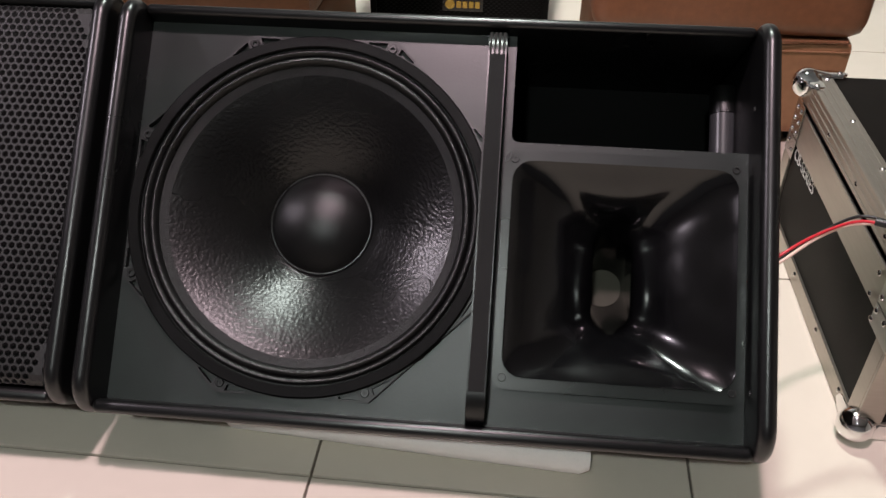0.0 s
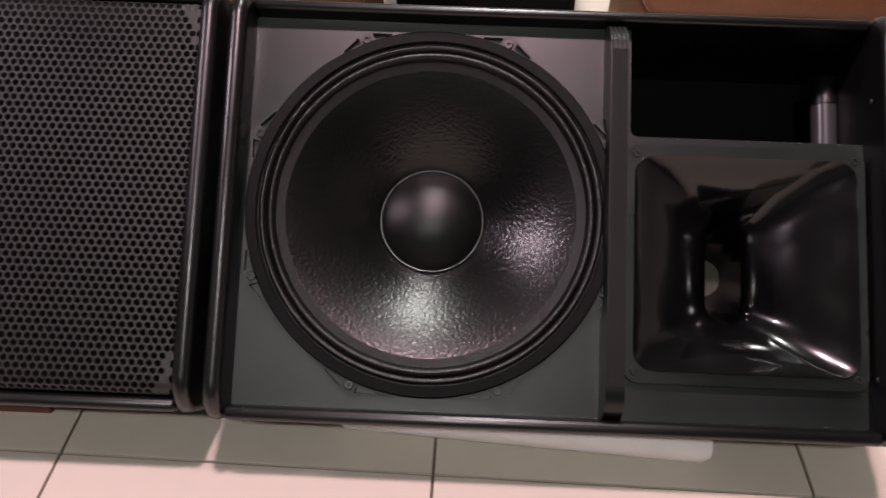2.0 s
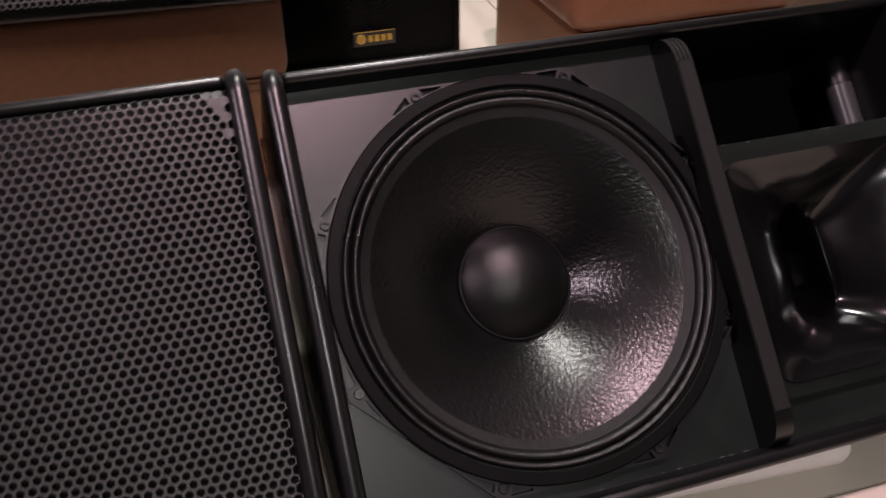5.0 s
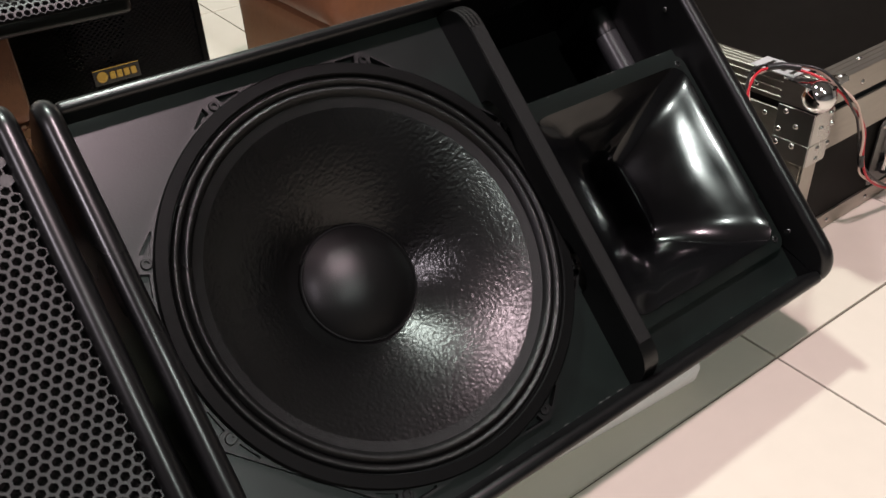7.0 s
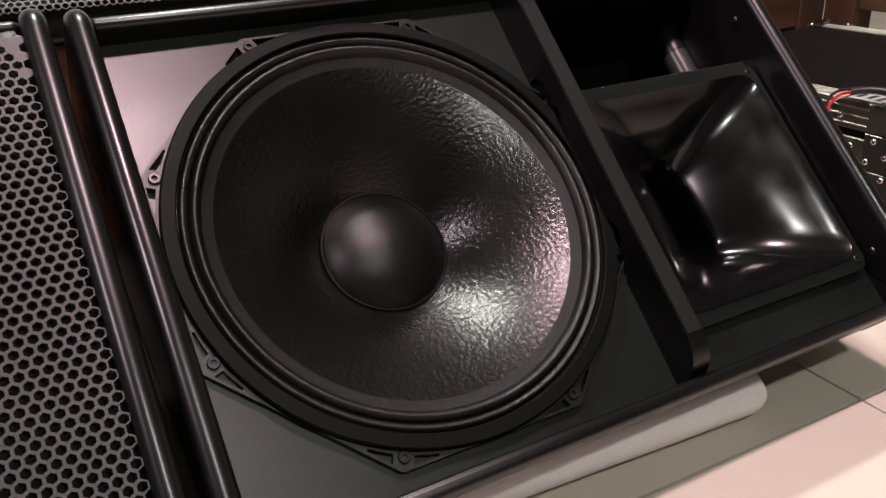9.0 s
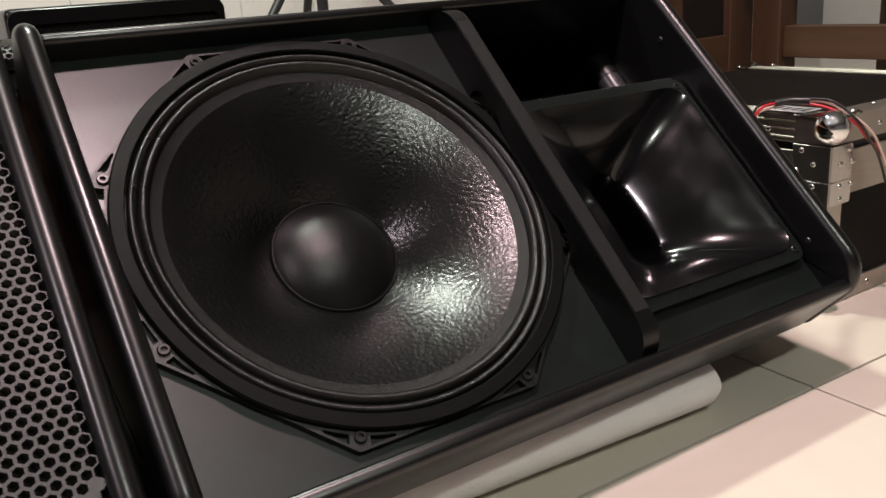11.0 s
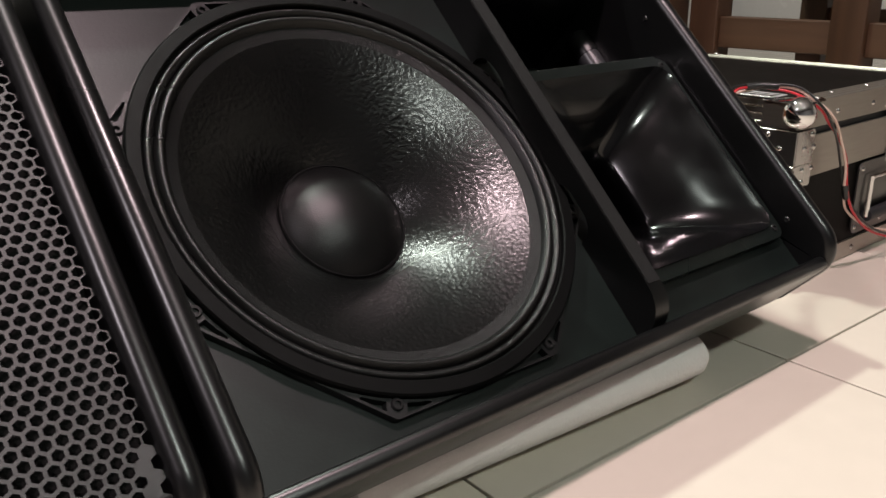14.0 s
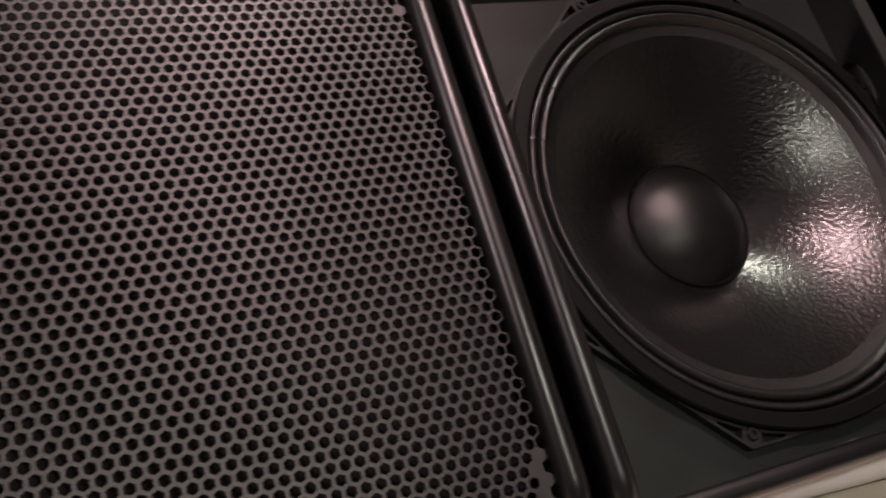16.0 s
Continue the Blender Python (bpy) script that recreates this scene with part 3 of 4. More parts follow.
def hex_grille(x0, x1, z0, z1, pitch, y, fold=0.016, corner=0.048):
    """Perforated sheet steel: pointy-topped hexagonal holes in staggered rows, its long edges folded back."""
    bm = bmesh.new()
    r_out, r_in = pitch / math.sqrt(3), (pitch - 0.0021) / math.sqrt(3)
    rows, cols = int((z1 - z0) / (pitch * 0.8660254)), int((x1 - x0) / pitch)
    cache = {}

    def bend(x, z, back):
        for edge, sign in ((z1, 1), (z0, -1)):
            d = (z - (edge - sign * fold)) * sign
            if d > 0:
                a = min(d / fold, 1.4)
                return (x, y + back * math.cos(a) + fold * (1 - math.cos(a)), edge - sign * fold + sign * (fold * math.sin(a)) - sign * back * math.sin(a))
        return (x, y + back, z)

    def vert(x, z, back=0.0):
        key = (round(x * 2e4), round(z * 2e4), back)
        if key not in cache:
            cache[key] = bm.verts.new(bend(x, z, back))
        return cache[key]

    for i in range(rows):
        for j in range(cols):
            cx = x0 + (j + 0.5 + 0.5 * (i % 2)) * pitch
            cz = z0 + (i + 0.5) * pitch * 0.8660254
            ring = [vert(cx + r_out * math.sin(k * math.pi / 3), cz + r_out * math.cos(k * math.pi / 3)) for k in range(6)]
            near = min(cx - x0, x1 - cx) / 0.36 + min(cz - z0, z1 - cz)
            if near < corner:
                try:
                    bm.faces.new(ring)
                except ValueError:
                    pass
                continue
            hole = [vert(cx + r_in * math.sin(k * math.pi / 3), cz + r_in * math.cos(k * math.pi / 3)) for k in range(6)]
            deep = [vert(cx + r_in * math.sin(k * math.pi / 3), cz + r_in * math.cos(k * math.pi / 3), 0.0012) for k in range(6)]
            for k in range(6):
                q = (k + 1) % 6
                bm.faces.new((ring[k], ring[q], hole[q], hole[k]))
                bm.faces.new((hole[k], hole[q], deep[q], deep[k]))
    return bm


left_monitor = thing("stage_monitor", "black wedge stage monitor behind a hexagonal perforated steel grille", "loudspeaker", pose(-0.6730, 0.004, 0.2395, -TILT), "stage monitors")
cabinet(left_monitor, False)
part("grille", hex_grille(END_L + BOARD - 0.0097, END_R - BOARD - 0.0035, -0.1985, 0.1985, 0.0082, -0.026), GRILLE_STEEL, left_monitor, "grey-black hexagonal perforated steel grille")
part("foam_backing", box(END_L + BOARD, END_R - BOARD, -0.010, 0.0, -0.197, 0.197), GRILLE_BACK, left_monitor, "black foam behind the grille")

# ---- foam roll under the monitor, plank under its neighbour ----
bm = bmesh.new()
n, rings = 32, []
for k, (x, sc) in enumerate(((-0.090, 0.88), (-0.084, 1.0), (0.05, 1.0), (0.18, 1.0), (0.290, 1.0), (0.300, 0.86))):
    cy = -0.068 - 0.026 * (x + 0.09) / 0.39
    ring = []
    for q in range(n):
        a = 2 * math.pi * q / n
        wob = 1 + 0.03 * math.sin(3 * a + k)
        ring.append(bm.verts.new((x, cy + 0.034 * sc * wob * math.cos(a), 0.0262 + 0.0258 * sc * math.sin(a))))
    rings.append(ring)
for a, b in zip(rings, rings[1:]):
    for q in range(n):
        bm.faces.new((a[q], a[(q + 1) % n], b[(q + 1) % n], b[q]))
bm.faces.new(rings[0])
bm.faces.new(rings[-1])
bmesh.ops.recalc_face_normals(bm, faces=bm.faces[:])
tagged(part("foam_roll", bm, FOAM, smooth=True), "white foam packing roll lying on the tiles under the monitor", "foam roll")
tagged(part("wooden_plank", box(-0.90, -0.411, -0.084, 0.12, 0.0005, 0.052, 0.002), PLANK), "reddish wooden plank under the grilled monitor", "plank")


# ---- flight case ----
CX0, CX1, CY0, CY1, CH = 0.588, 1.000, -0.034, 0.392, 0.232


def rivet(place, parent, store={}):
    if "mesh" not in store:
        store["mesh"] = part("rivet", lathe([(0.0002, -0.0022), (0.0016, -0.0021), (0.0030, -0.0012), (0.0037, 0.0)], 14), STEEL, parent, smooth=True, m=place)
        return store["mesh"]
    return same_part("rivet", store["mesh"], parent, place)


def corner_tongue():
    """A pressed steel tongue that runs out of a ball corner along x: wide at the ball, waisted, with a round end."""
    bm = bmesh.new()
    side = []
    for k in range(15):
        u = k / 14
        half = 0.0165 - 0.0065 * math.sin(math.pi * min(u / 0.62, 1) * 0.5) + 0.0015 * math.sin(math.pi * u)
        if u > 0.78:
            half *= math.sqrt(max(1 - ((u - 0.78) / 0.22) ** 2, 0.0))
        side.append((0.049 * u, max(half, 0.0004)))
    rows = []
    for x, half in side:
        crown = 0.0012 + 0.005 * max(0, 1 - x / 0.028)
        rows.append([bm.verts.new((x, half * f, z)) for f, z in ((-1, 0), (-0.94, 0.0011), (-0.5, 0.0012 + crown * 0.7), (0, 0.0012 + crown), (0.5, 0.0012 + crown * 0.7), (0.94, 0.0011), (1, 0))])
    for a, b in zip(rows, rows[1:]):
        for k in range(6):
            bm.faces.new((a[k], a[k + 1], b[k + 1], b[k]))
        bm.faces.new((a[6], a[0], b[0], b[6]))
    bmesh.ops.recalc_face_normals(bm, faces=bm.faces[:])
    return bm


def flight_case():
    case = thing("flight_case", "black laminate flight case with aluminium edges and chrome ball corners", "flight case", pose(0, 0, 0))
    e = 0.0022
    body = part("body", box(CX0 + e, CX1 - e, CY0 + e, CY1 - e, 0.004, 0.186, 0.001), LAMINATE, case, "black laminate panels")
    lid = part("lid", box(CX0 + e, CX1 - e, CY0 + e, CY1 - e, 0.1995, CH - e, 0.001), LAMINATE, case, "black laminate lid")
    part("seam", box(CX0 + 0.006, CX1 - 0.006, CY0 + 0.006, CY1 - 0.006, 0.186, 0.1995), RUBBER, case)

    def strip(parent, x0, x1, y0, y1, z0, z1):
        part("aluminium_edge", box(x0, x1, y0, y1, z0, z1, 0.0007, 1), ALUMINIUM, parent, "brushed aluminium edging")

    for x0, x1 in ((CX0 - 0.0008, CX0 + 0.003), (CX1 - 0.003, CX1 + 0.0008)):
        strip(body, x0, x1, CY0, CY1, 0.001, 0.026)
        strip(body, x0, x1, CY0, CY1, 0.142, 0.1895)
        strip(lid, x0, x1, CY0, CY1, 0.199, CH)
    for y0, y1 in ((CY0 - 0.0008, CY0 + 0.003), (CY1 - 0.003, CY1 + 0.0008)):
        strip(body, CX0 + 0.003, CX1 - 0.003, y0, y1, 0.001, 0.026)
        strip(body, CX0 + 0.003, CX1 - 0.003, y0, y1, 0.137, 0.1895)
        strip(lid, CX0 + 0.003, CX1 - 0.003, y0, y1, 0.199, CH if y0 < 0.1 else CH - 0.004)
    # ribbed top of the lid's edging
    for x0 in (CX0, CX1 - 0.03):
        strip(lid, x0, x0 + 0.03, CY0, CY1, CH - 0.003, CH + 0.0004)
        for k in range(3):
            strip(lid, x0 + 0.006 + 0.008 * k, x0 + 0.009 + 0.008 * k, CY0 + 0.002, CY1 - 0.002, CH, CH + 0.0014)
    strip(lid, CX0 + 0.03, CX1 - 0.03, CY0, CY0 + 0.03, CH - 0.003, CH + 0.0004)
    for k in range(3):
        strip(lid, CX0 + 0.012, CX1 - 0.012, CY0 + 0.006 + 0.008 * k, CY0 + 0.009 + 0.008 * k, CH, CH + 0.0014)
    # ribs of the edging on the side towards the monitor
    for k in range(3):
        strip(lid, CX0 - 0.0018, CX0 + 0.001, CY0 + 0.048, CY1 - 0.036, 0.2035 + 0.0095 * k, 0.2060 + 0.0095 * k)
    # upright edges
    for x0, x1 in ((CX0 - 0.0012, CX0 + 0.026), (CX1 - 0.026, CX1 + 0.0012)):
        for y0, y1 in ((CY0 - 0.0012, CY0 + 0.0030), (CY1 - 0.003, CY1 + 0.0012)):
            strip(body, x0, x1, y0, y1, 0.026, 0.1885)
    for y0, y1 in ((CY0 + 0.003, CY0 + 0.026), (CY1 - 0.026, CY1 - 0.003)):
        strip(body, CX0 - 0.0012, CX0 + 0.003, y0, y1, 0.026, 0.1885)
    # ball corners
    ball = tongue = None
    for x in (CX0 + 0.002, CX1 - 0.002):
        for y in (CY0 + 0.002, CY1 - 0.002):
            for z, up in ((CH - 0.012, 1), (0.0205, -1)):
                place = pose(x, y, z)
                if ball is None:
                    bm = bmesh.new()
                    bmesh.ops.create_uvsphere(bm, u_segments=28, v_segments=16, radius=0.0200)
                    ball = part("ball_corner", bm, CHROME, case, "polished chrome ball corner", smooth=True, m=place)
                else:
                    ball = same_part("ball_corner", ball, case, place)
                dx, dy = (1 if x < 0.8 else -1), (1 if y < 0.2 else -1)
                for tx, ty in ((dx, 0), (0, dy)):
                    turn = math.degrees(math.atan2(ty, tx))
                    if up > 0:
                        place = pose(x, y, CH + 0.0004, 0, 0, turn)
                    elif ty:
                        place = pose(CX0 - 0.0006 if dx > 0 else CX1 + 0.0006, y, 0.012, 0, -90 * dx, 0) @ pose(0, 0, 0, 0, 0, 90 * ty)
                    else:
                        place = pose(x, CY0 - 0.0006 if dy > 0 else CY1 + 0.0006, 0.012, 90 * dy, 0, 0) @ pose(0, 0, 0, 0, 0, 0 if tx > 0 else 180)
                    if tongue is None:
                        tongue = part("corner_tongue", corner_tongue(), CHROME, case, "rounded chrome tongue of the ball corner", smooth=True, m=place)
                    else:
                        same_part("corner_tongue", tongue, case, place)
                    if up > 0:
                        rivet(pose(x + 0.039 * tx, y + 0.039 * ty, CH + 0.0026, -90), case)
    # hinge plates at the front corner
    for z0, z1 in ((0.1565, 0.198), (0.128, 0.1555)):
        part("corner_plate", plate(rounded([(CX0 - 0.002, z0), (CX0 + 0.038, z0), (CX0 + 0.038, z1), (CX0 - 0.002, z1)], 0.003, 2), [], CY0 - 0.0028, CY0 - 0.0012), STEEL, case, "zinc plated corner plate")
        part("corner_plate", box(CX0 - 0.0028, CX0 - 0.0012, CY0 - 0.002, CY0 + 0.048, z0, z1, 0.0006, 1), STEEL, case, "zinc plated corner plate")
    for x, z in ((0.619, 0.192), (0.604, 0.176), (0.6265, 0.176), (0.604, 0.1495), (0.6265, 0.1495), (0.606, 0.134)):
        rivet(pose(x, CY0 - 0.0028, z), case)
    for y, z in ((0.002, 0.191), (-0.014, 0.176), (0.030, 0.180), (0.008, 0.166), (-0.014, 0.1495), (0.008, 0.148), (0.033, 0.150), (0.012, 0.134)):
        rivet(pose(CX0 - 0.0028, y, z, 0, 0, -90), case)
    for z0, z1 in ((0.150, 0.198), (0.120, 0.1495)):
        part("corner_plate", box(CX0 - 0.0026, CX0 - 0.0012, CY1 - 0.036, CY1, z0, z1, 0.0006, 1), STEEL, case, "zinc plated corner plate")
    for y, z in ((0.383, 0.188), (0.366, 0.188), (0.383, 0.172), (0.366, 0.172), (0.383, 0.156), (0.366, 0.156), (0.383, 0.138), (0.366, 0.130)):
        rivet(pose(CX0 - 0.0026, y, z, 0, 0, -90), case)
    for y in (0.02, 0.12, 0.23, 0.345):
        rivet(pose(CX0 - 0.0008, y, 0.018, 0, 0, -90), case)
        rivet(pose(CX0 - 0.0008, y + 0.03, 0.212, 0, 0, -90), case)
        rivet(pose(CX0 + 0.0215, y + 0.03, CH + 0.0004, -90), case)
    for x in (0.68, 0.775, 0.86, 0.95):
        rivet(pose(x, CY0 - 0.0008, 0.2135), case)
        rivet(pose(x, CY0 - 0.0008, 0.013), case)
        rivet(pose(x + 0.02, CY0 + 0.02, CH + 0.0004, -90), case)
    # butterfly latch
    latch = part("latch", plate(rounded([(0.832, 0.150), (0.900, 0.150), (0.906, 0.205), (0.826, 0.205)], 0.006, 3), [rect(0.850, 0.884, 0.180, 0.196, 0.003, 2)], CY0 - 0.0042, CY0 - 0.0015), STEEL, case, "zinc plated butterfly latch")
    part("wing", plate(rounded([(0.846, 0.150), (0.866, 0.140), (0.888, 0.150), (0.892, 0.176), (0.867, 0.186), (0.842, 0.176)], 0.006, 4), [], CY0 - 0.011, CY0 - 0.007), CHROME, latch)
    part("hook", box(0.857, 0.877, CY0 - 0.010, CY0 - 0.003, 0.184, 0.214, 0.002, 2), STEEL, latch)
    part("keep", box(0.834, 0.900, CY0 - 0.0045, CY0 - 0.0012, 0.126, 0.146, 0.002, 2), STEEL, latch)
    for x, z in ((0.835, 0.198), (0.897, 0.198), (0.838, 0.157), (0.895, 0.157), (0.841, 0.133), (0.893, 0.133)):
        rivet(pose(x, CY0 - 0.0044, z), case)
    # sprung handle in its dish
    hx0, hx1, hz0, hz1 = 0.760, 0.930, 0.034, 0.134
    handle = part("handle_plate", plate(rect(hx0, hx1, hz0, hz1, 0.012), [rect(hx0 + 0.022, hx1 - 0.022, hz0 + 0.020, hz1 - 0.018, 0.006)], CY0 - 0.0034, CY0 - 0.0012), DARK_REFLECT_STEEL, case, "zinc plated handle plate, dark reflections put into its colour")
    part("dish", box(hx0 + 0.020, hx1 - 0.020, CY0 + 0.0005, CY0 + 0.002, hz0 + 0.018, hz1 - 0.016), DARK_REFLECT_STEEL, handle)
    for z in (0.058, 0.112):
        part("handle_bar", rod((hx0 + 0.026, CY0 - 0.009, z), (hx1 - 0.026, CY0 - 0.009, z), 0.0035 if z > 0.1 else 0.0085, 16), RUBBER if z < 0.1 else CHROME, handle, smooth=True)
    for x in (hx0 + 0.027, hx1 - 0.027):
        part("handle_bar", rod((x, CY0 - 0.009, 0.056), (x, CY0 - 0.009, 0.114), 0.0036, 12), CHROME, handle, smooth=True)
    for x in (hx0 + 0.010, (hx0 + hx1) / 2, hx1 - 0.010):
        for z in (hz0 + 0.009, hz1 - 0.009):
            rivet(pose(x, CY0 - 0.0034, z), case)
    # printed series mark on the side panel
    curve = bpy.data.curves.new("series_mark", "FONT")
    curve.body, curve.size, curve.extrude = "CB-SERIES", 0.0225, 0.0002
    tmp = new("series_mark", curve)
    bpy.context.view_layer.update()
    me = bpy.data.meshes.new_from_object(tmp.evaluated_get(bpy.context.evaluated_depsgraph_get()))
    bpy.data.objects.remove(tmp)
    me.materials.append(WHITE_INK)
    mark = new("series_mark", me)
    mark.matrix_basis = pose(CX0 + 0.0016, 0.358, 0.124, 90, 0, -90)
    mark.parent = case
    # clear sleeve lying on the lid
    part("label_sleeve", box(0.582, 0.617, 0.0, 0.060, CH + 0.0030, CH + 0.0042, 0.0004, 1), CLEAR, case, "clear plastic label sleeve")
    for k, y in enumerate((0.006, 0.018, 0.030, 0.042)):
        part("print_bar", box(0.588 + 0.002 * (k % 2), 0.611 - 0.003 * (k % 3), y, y + 0.005, CH + 0.0042, CH + 0.0045), BADGE, case)
    return case


flight_case()

# ---- speaker wires from the monitor over the case to the floor ----
base_line = [(0.438, -0.026, 0.200), (0.463, -0.022, 0.230), (0.505, 0.008, 0.240), (0.545, 0.026, 0.246), (0.576, 0.010, 0.2485), (0.594, -0.022, 0.2465), (0.606, -0.050, 0.228), (0.624, -0.057, 0.207), (0.648, -0.056, 0.185), (0.670, -0.056, 0.154), (0.682, -0.057, 0.116), (0.700, -0.059, 0.087), (0.749, -0.063, 0.054), (0.815, -0.068, 0.031), (0.893, -0.072, 0.013), (0.985, -0.080, 0.006)]
wires = thing("speaker_wire", "red, white and black speaker wires hanging over the case", "wire", pose(0, 0, 0))
for name, mat, phase in (("red_core", WIRE_RED, 0.0), ("white_core", WIRE_WHITE, 2.1), ("black_core", WIRE_BLACK, 4.2)):
    pts = []
    for k, p in enumerate(base_line):
        a, amp = phase + 0.9 * k, 0.0025 + 0.002 * (k % 2)
        pts.append((p[0] + 0.4 * amp * math.sin(a), p[1] + amp * math.cos(a), max(p[2] + amp * math.sin(a), 0.003)))
    part(name, sweep(pts, 0.0016), mat, wires, name.replace("_core", "") + " insulated wire", smooth=True)
part("sleeve", sweep([(0.558, 0.0220, 0.2485), (0.572, 0.012, 0.2500), (0.584, -0.006, 0.2495)], 0.0042), WIRE_BLACK, wires, "black tape sleeve", smooth=True)
part("sleeve", sweep([(0.680, -0.0570, 0.122), (0.683, -0.0572, 0.112), (0.687, -0.058, 0.104)], 0.0042), WIRE_BLACK, wires, "black tape sleeve", smooth=True)


# ---- ottomans ----
def cushion_block(x0, x1, y0, y1, z0, z1, r, puff):
    """An upholstered block: rounded edges and slightly swollen faces."""
    bm = box(x0, x1, y0, y1, z0, z1)
    bmesh.ops.subdivide_edges(bm, edges=bm.edges[:], cuts=15, use_grid_fill=True)
    mid, half = Vector(((x0 + x1) / 2, (y0 + y1) / 2, (z0 + z1) / 2)), Vector(((x1 - x0) / 2, (y1 - y0) / 2, (z1 - z0) / 2))
    for v in bm.verts:
        q = v.co - mid
        core = Vector([max(-h + r, min(h - r, c)) for c, h in zip(q, half)])
        d = q - core
        if d.length > 1e-6:
            q = core + d.normalized() * r
        s = [1 - (abs(c) / h) ** 2 for c, h in zip(q, half)]
        q.y += puff * s[0] * s[2] * (1 if q.y > 0 else -1)
        q.x += puff * s[1] * s[2] * (1 if q.x > 0 else -1)
        q.z += puff * s[0] * s[1] * (1 if q.z > 0 else 0)
        wob = noise.noise(v.co * 9) * 0.0025
        v.co = mid + q + q.normalized() * wob
    return bm


def ottoman(x0, x1, y0, y1, label, puff):
    o = thing("ottoman", label, "ottoman", pose(0, 0, 0), "leather ottomans")
    part("base", cushion_block(x0, x1, y0, y1, 0.022, 0.186, 0.010, 0.002), LEATHER_BASE, o, "tan leather base", smooth=True)
    part("cushion", cushion_block(x0 + 0.004 - 0.5 * puff, x1 + 0.004 + 0.6 * puff, y0 - 0.004, y1, 0.187, 0.309 + 0.3 * puff, 0.014 + 0.8 * puff, 0.005), LEATHER, o, "brown leather seat cushion", smooth=True)
    part("piping", sweep([(x0 + 0.006, y0 - 0.001, 0.188), ((x0 + x1) / 2, y0 - 0.006, 0.188), (x1 - 0.012, y0 - 0.001, 0.188)], 0.0028), LEATHER, o, smooth=True)
    part("seam", sweep([(x0 + 0.004, y0 - 0.001, 0.171), ((x0 + x1) / 2, y0 - 0.0035, 0.170), (x1 - 0.004, y0 - 0.001, 0.171)], 0.0016), LEATHER_BASE, o, smooth=True)
    for x in (x0 + 0.04, x1 - 0.04):
        for y in (y0 + 0.04, y1 - 0.04):
            part("foot", rod((x, y, 0.0), (x, y, 0.026), 0.018, 16), RUBBER, o, smooth=True)


ottoman(-0.66, -0.138, 0.61, 1.00, "brown leather ottoman carrying a loudspeaker laid flat", 0.0)
ottoman(0.322, 0.727, 0.61, 0.99, "brown leather ottoman with a tan base behind the monitor", 0.02)

# ---- loudspeaker laid on the ottoman ----
laid = thing("loudspeaker", "black loudspeaker lying face up, hexagonal steel grille", "loudspeaker", pose(-0.335, 0.735, 0, 0, 0, -3.5) @ pose(0.365, -0.765, 0))
part("cabinet", box(-0.72, -0.016, 0.60, 1.00, 0.3145, 0.350, 0.008, 3), BLACK_SATIN, laid, smooth=True)
part("grille", hex_grille(-0.36, 0.36, -0.26, 0.26, 0.0082, 0.0, 0.030, 0.0), GRILLE_STEEL, laid, "hexagonal perforated steel grille", m=Matrix.Translation((-0.362, 0.762, 0.378)) @ pose(0, 0, 0, -90))
part("grille_foam", box(-0.715, -0.014, 0.535, 0.98, 0.3502, 0.370, 0.006, 2), GRILLE_BACK, laid)

# ---- upright loudspeaker with a gold badge ----
upright = thing("loudspeaker", "black upright loudspeaker with a slotted grille and gold badge", "loudspeaker", pose(0, 0, 0))
part("cabinet", box(-0.118, 0.262, 1.040, 1.34, 0.0, 0.425, 0.012, 3), BLACK_SATIN, upright, smooth=True)
part("grille", hex_grille(-0.085, 0.085, -0.190, 0.190, 0.0052, 0.0, 0.008, 0.0), GRILLE_BACK, upright, "black slotted steel grille", m=Matrix.Translation((0.072, 1.030, 0.207)) @ Matrix.Diagonal((2.15, 1, 1, 1)))
part("grille_frame", plate(rect(-0.116, 0.260, 0.004, 0.420, 0.02), [rect(-0.104, 0.248, 0.022, 0.396, 0.012)], 1.026, 1.041), GASKET, upright)
badge = part("badge", box(0.038, 0.124, 1.024, 1.029, 0.052, 0.082, 0.0012, 2), BADGE, upright, "black badge with gold shapes")
part("badge_emblem", lathe([(0.0002, 1.0225), (0.0095, 1.0225), (0.0105, 1.0240)], 24, centre=(0.054, 0, 0.067)), GOLD, badge, "round gold emblem")
for k in range(4):
    part("badge_block", box(0.0675 + 0.0130 * k, 0.0780 + 0.0130 * k, 1.0222, 1.0240, 0.060, 0.074, 0.0016, 2), GOLD, badge, "gold block")
part("badge_trim", box(0.039, 0.123, 1.0232, 1.0242, 0.0802, 0.0818), GOLD, badge)

# ---- low black box, added as a dark strip along the monitor's top edge ----
low_box = thing("added_dark_box", "low black box added between ottomans as a dark strip behind the monitor", "box", pose(0, 0, 0))
part("body", box(-0.121, 0.270, 0.625, 0.757, 0.0, 0.107, 0.003, 2), CAVITY, low_box, smooth=True)
part("lid", box(-0.119, 0.268, 0.627, 0.748, 0.108, 0.114, 0.002, 2), CAVITY, low_box, "matt black top of the added box", smooth=True)
# Added strip for the thin light streak along the dark one.
part("trim", box(-0.117, 0.266, 0.716, 0.7195, 0.1142, 0.1152), ALUMINIUM, low_box, "thin pale line on the added box")

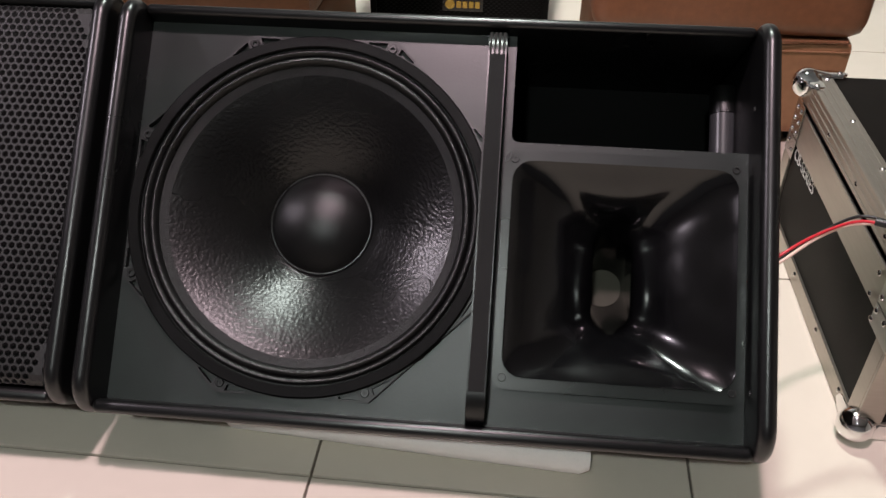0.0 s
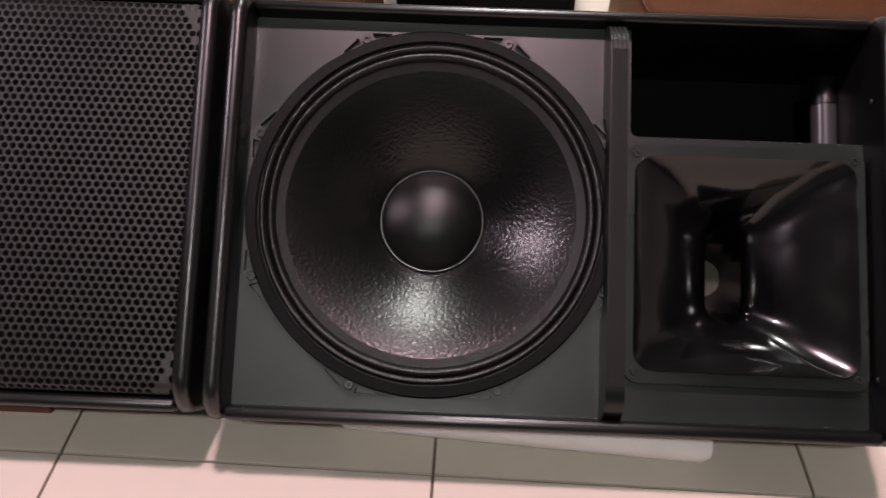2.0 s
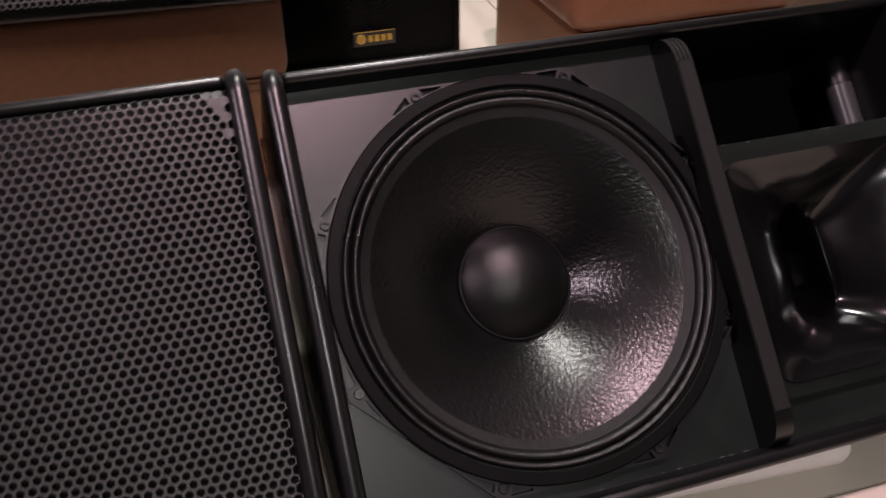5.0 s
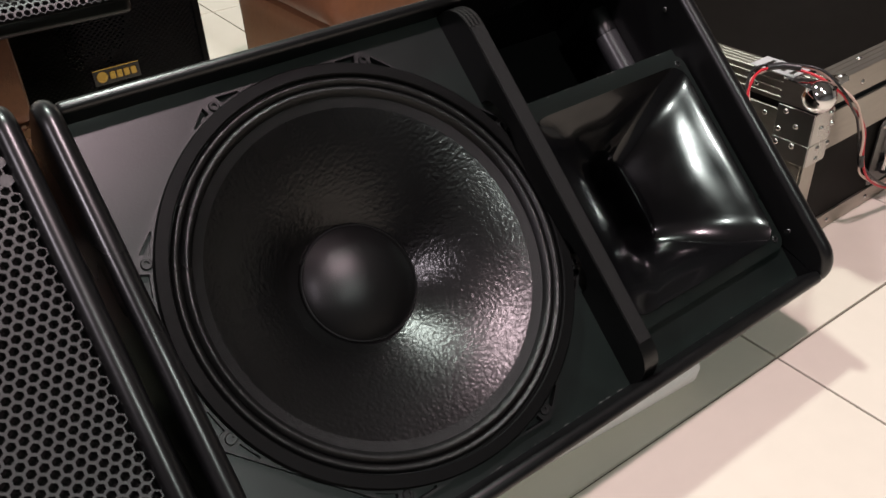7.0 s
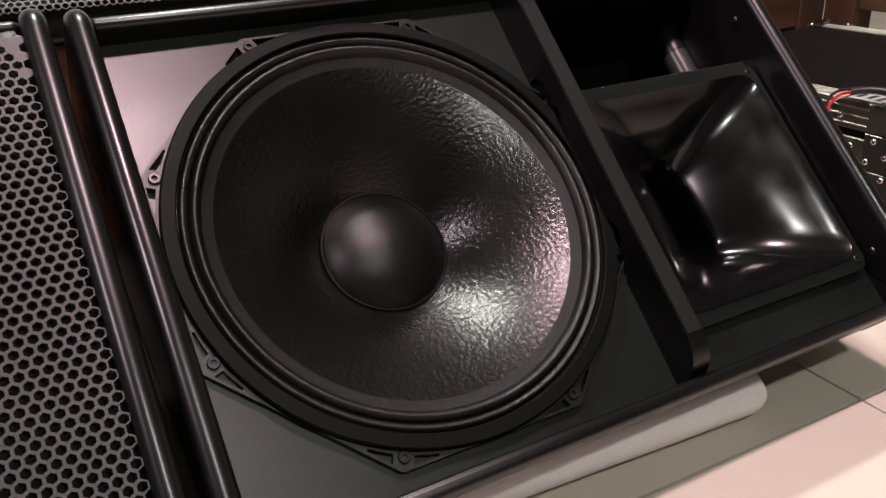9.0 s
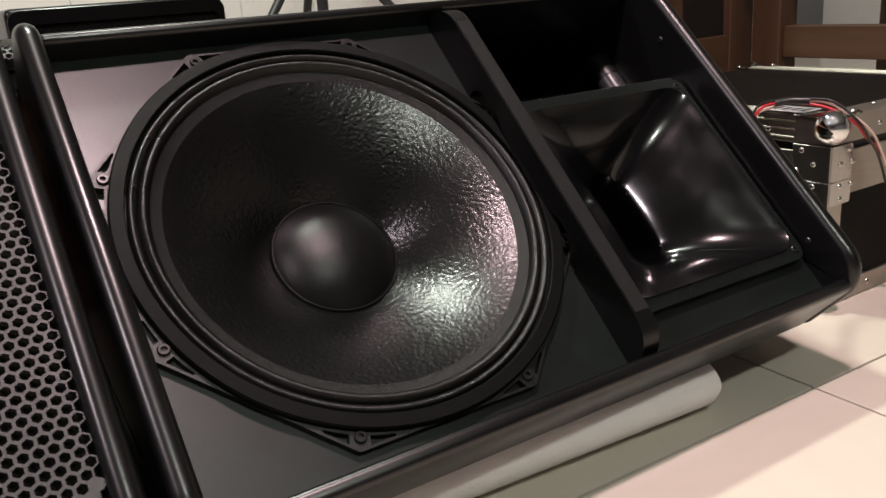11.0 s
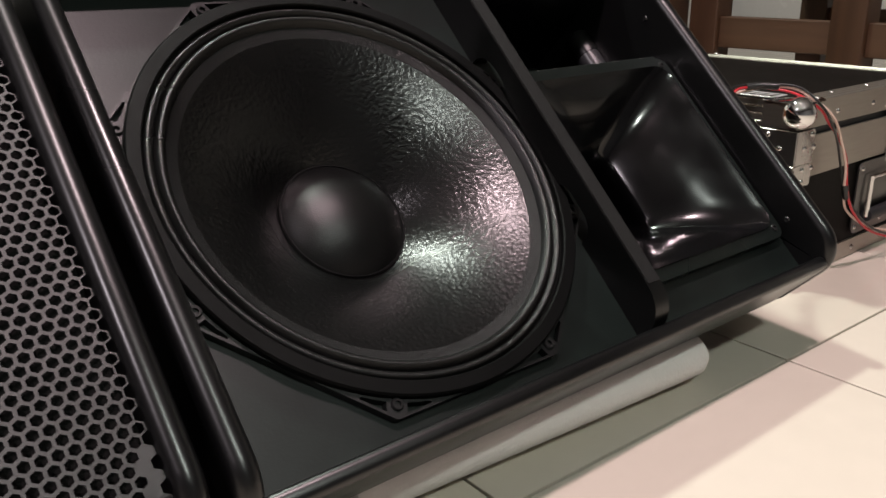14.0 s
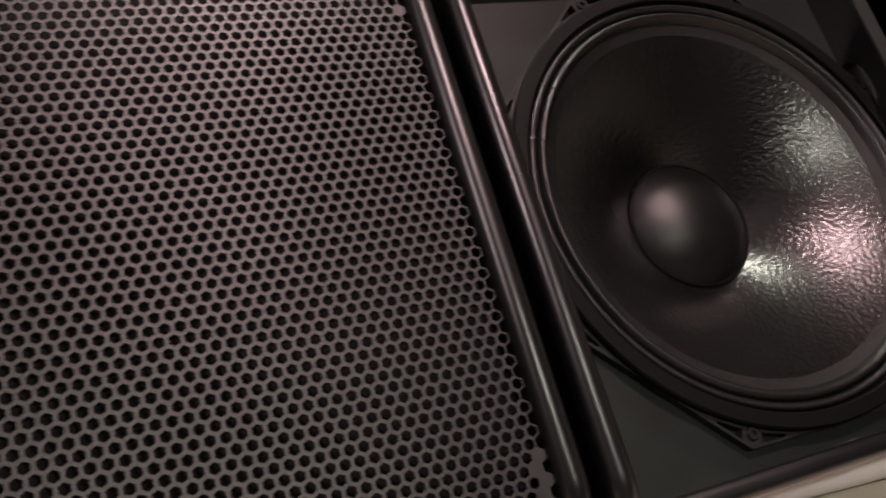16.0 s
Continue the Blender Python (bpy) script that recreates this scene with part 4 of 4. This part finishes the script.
# ---- wooden furniture behind the case ----
cabinet_wood = thing("wooden_cabinet", "stained wooden cabinet with dark framed panel", "cabinet", pose(0, 0, 0))
part("stile", box(1.190, 1.262, 0.600, 0.640, 0.0, 0.85, 0.002), WOOD, cabinet_wood)
part("stile", box(0.991, 1.048, 0.600, 0.640, 0.0, 0.85, 0.002), WOOD, cabinet_wood)
part("bottom_rail", box(1.048, 1.190, 0.603, 0.640, 0.180, 0.268, 0.002), WOOD_RAIL, cabinet_wood)
part("top_rail", box(1.048, 1.190, 0.603, 0.640, 0.77, 0.85, 0.002), WOOD_RAIL, cabinet_wood)
part("panel", box(1.040, 1.200, 0.618, 0.630, 0.26, 0.78), DARK_PANEL, cabinet_wood, "dark brown panel")
part("carcass", box(0.996, 1.258, 0.641, 0.98, 0.0, 0.845), WOOD, cabinet_wood)
bench = thing("wooden_bench", "stained wooden bench with square legs and rails", "bench", pose(0, 0, 0))
for x in (1.205, 1.660):
    for y in (0.492, 0.187, -0.230):
        part("leg", box(x, x + 0.056, y, y + 0.066, 0.0, 0.415, 0.003), WOOD, bench)
    for y0, y1 in ((0.253, 0.492), (-0.164, 0.187)):
        part("rail", box(x + 0.012, x + 0.042, y0, y1, 0.222, 0.284, 0.002), WOOD_RAIL, bench)
part("seat", box(1.190, 1.730, -0.25, 0.575, 0.415, 0.445, 0.004), WOOD_RAIL, bench, "wooden seat board")

# ---- speaker stand by the far wall ----
stand = thing("speaker_stand", "black tripod speaker stand on the tiles", "speaker stand", pose(0, 0, 0))
hub = (0.905, 1.98, 0.62)
part("pole", rod((0.905, 1.98, 0.04), (0.905, 1.98, 1.5), 0.0185, 20), RUBBER, stand, smooth=True)
part("collar", rod((0.905, 1.98, 0.585), (0.905, 1.98, 0.650), 0.030, 20), RUBBER, stand, smooth=True)
for a in (200, 335, 80):
    foot = (0.905 + 0.52 * math.cos(radians(a)), 1.98 + 0.52 * math.sin(radians(a)), 0.014)
    leg = part("leg", rod(hub, foot, 0.0145, 16), RUBBER, stand, smooth=True)
    midway = tuple(0.45 * h + 0.55 * q for h, q in zip(hub, foot))
    part("brace", rod(midway, (0.905, 1.98, 0.18), 0.009, 12), RUBBER, stand, smooth=True)
    bm = bmesh.new()
    bmesh.ops.create_uvsphere(bm, u_segments=12, v_segments=8, radius=0.019, matrix=Matrix.Translation((foot[0], foot[1], 0.019)))
    part("rubber_foot", bm, RUBBER, leg, smooth=True)

# ---- wall and floor tiles ----
wall_n = bpy.data.objects["wall_north"]
first_wall_tile = None
for i in range(-4, 14):
    for j in range(0, 5):
        place = pose(0.1 + 0.30 * i, Y1 - 0.003, 0.15 + 0.30 * j)
        if first_wall_tile is None:
            first_wall_tile = part("wall_tile", box(-0.1490, 0.1490, -0.003, 0.003, -0.1490, 0.1490, 0.001, 1), WALL_PAINT, wall_n, m=place)
        else:
            same_part("wall_tile", first_wall_tile, wall_n, place)
lay_tiles()
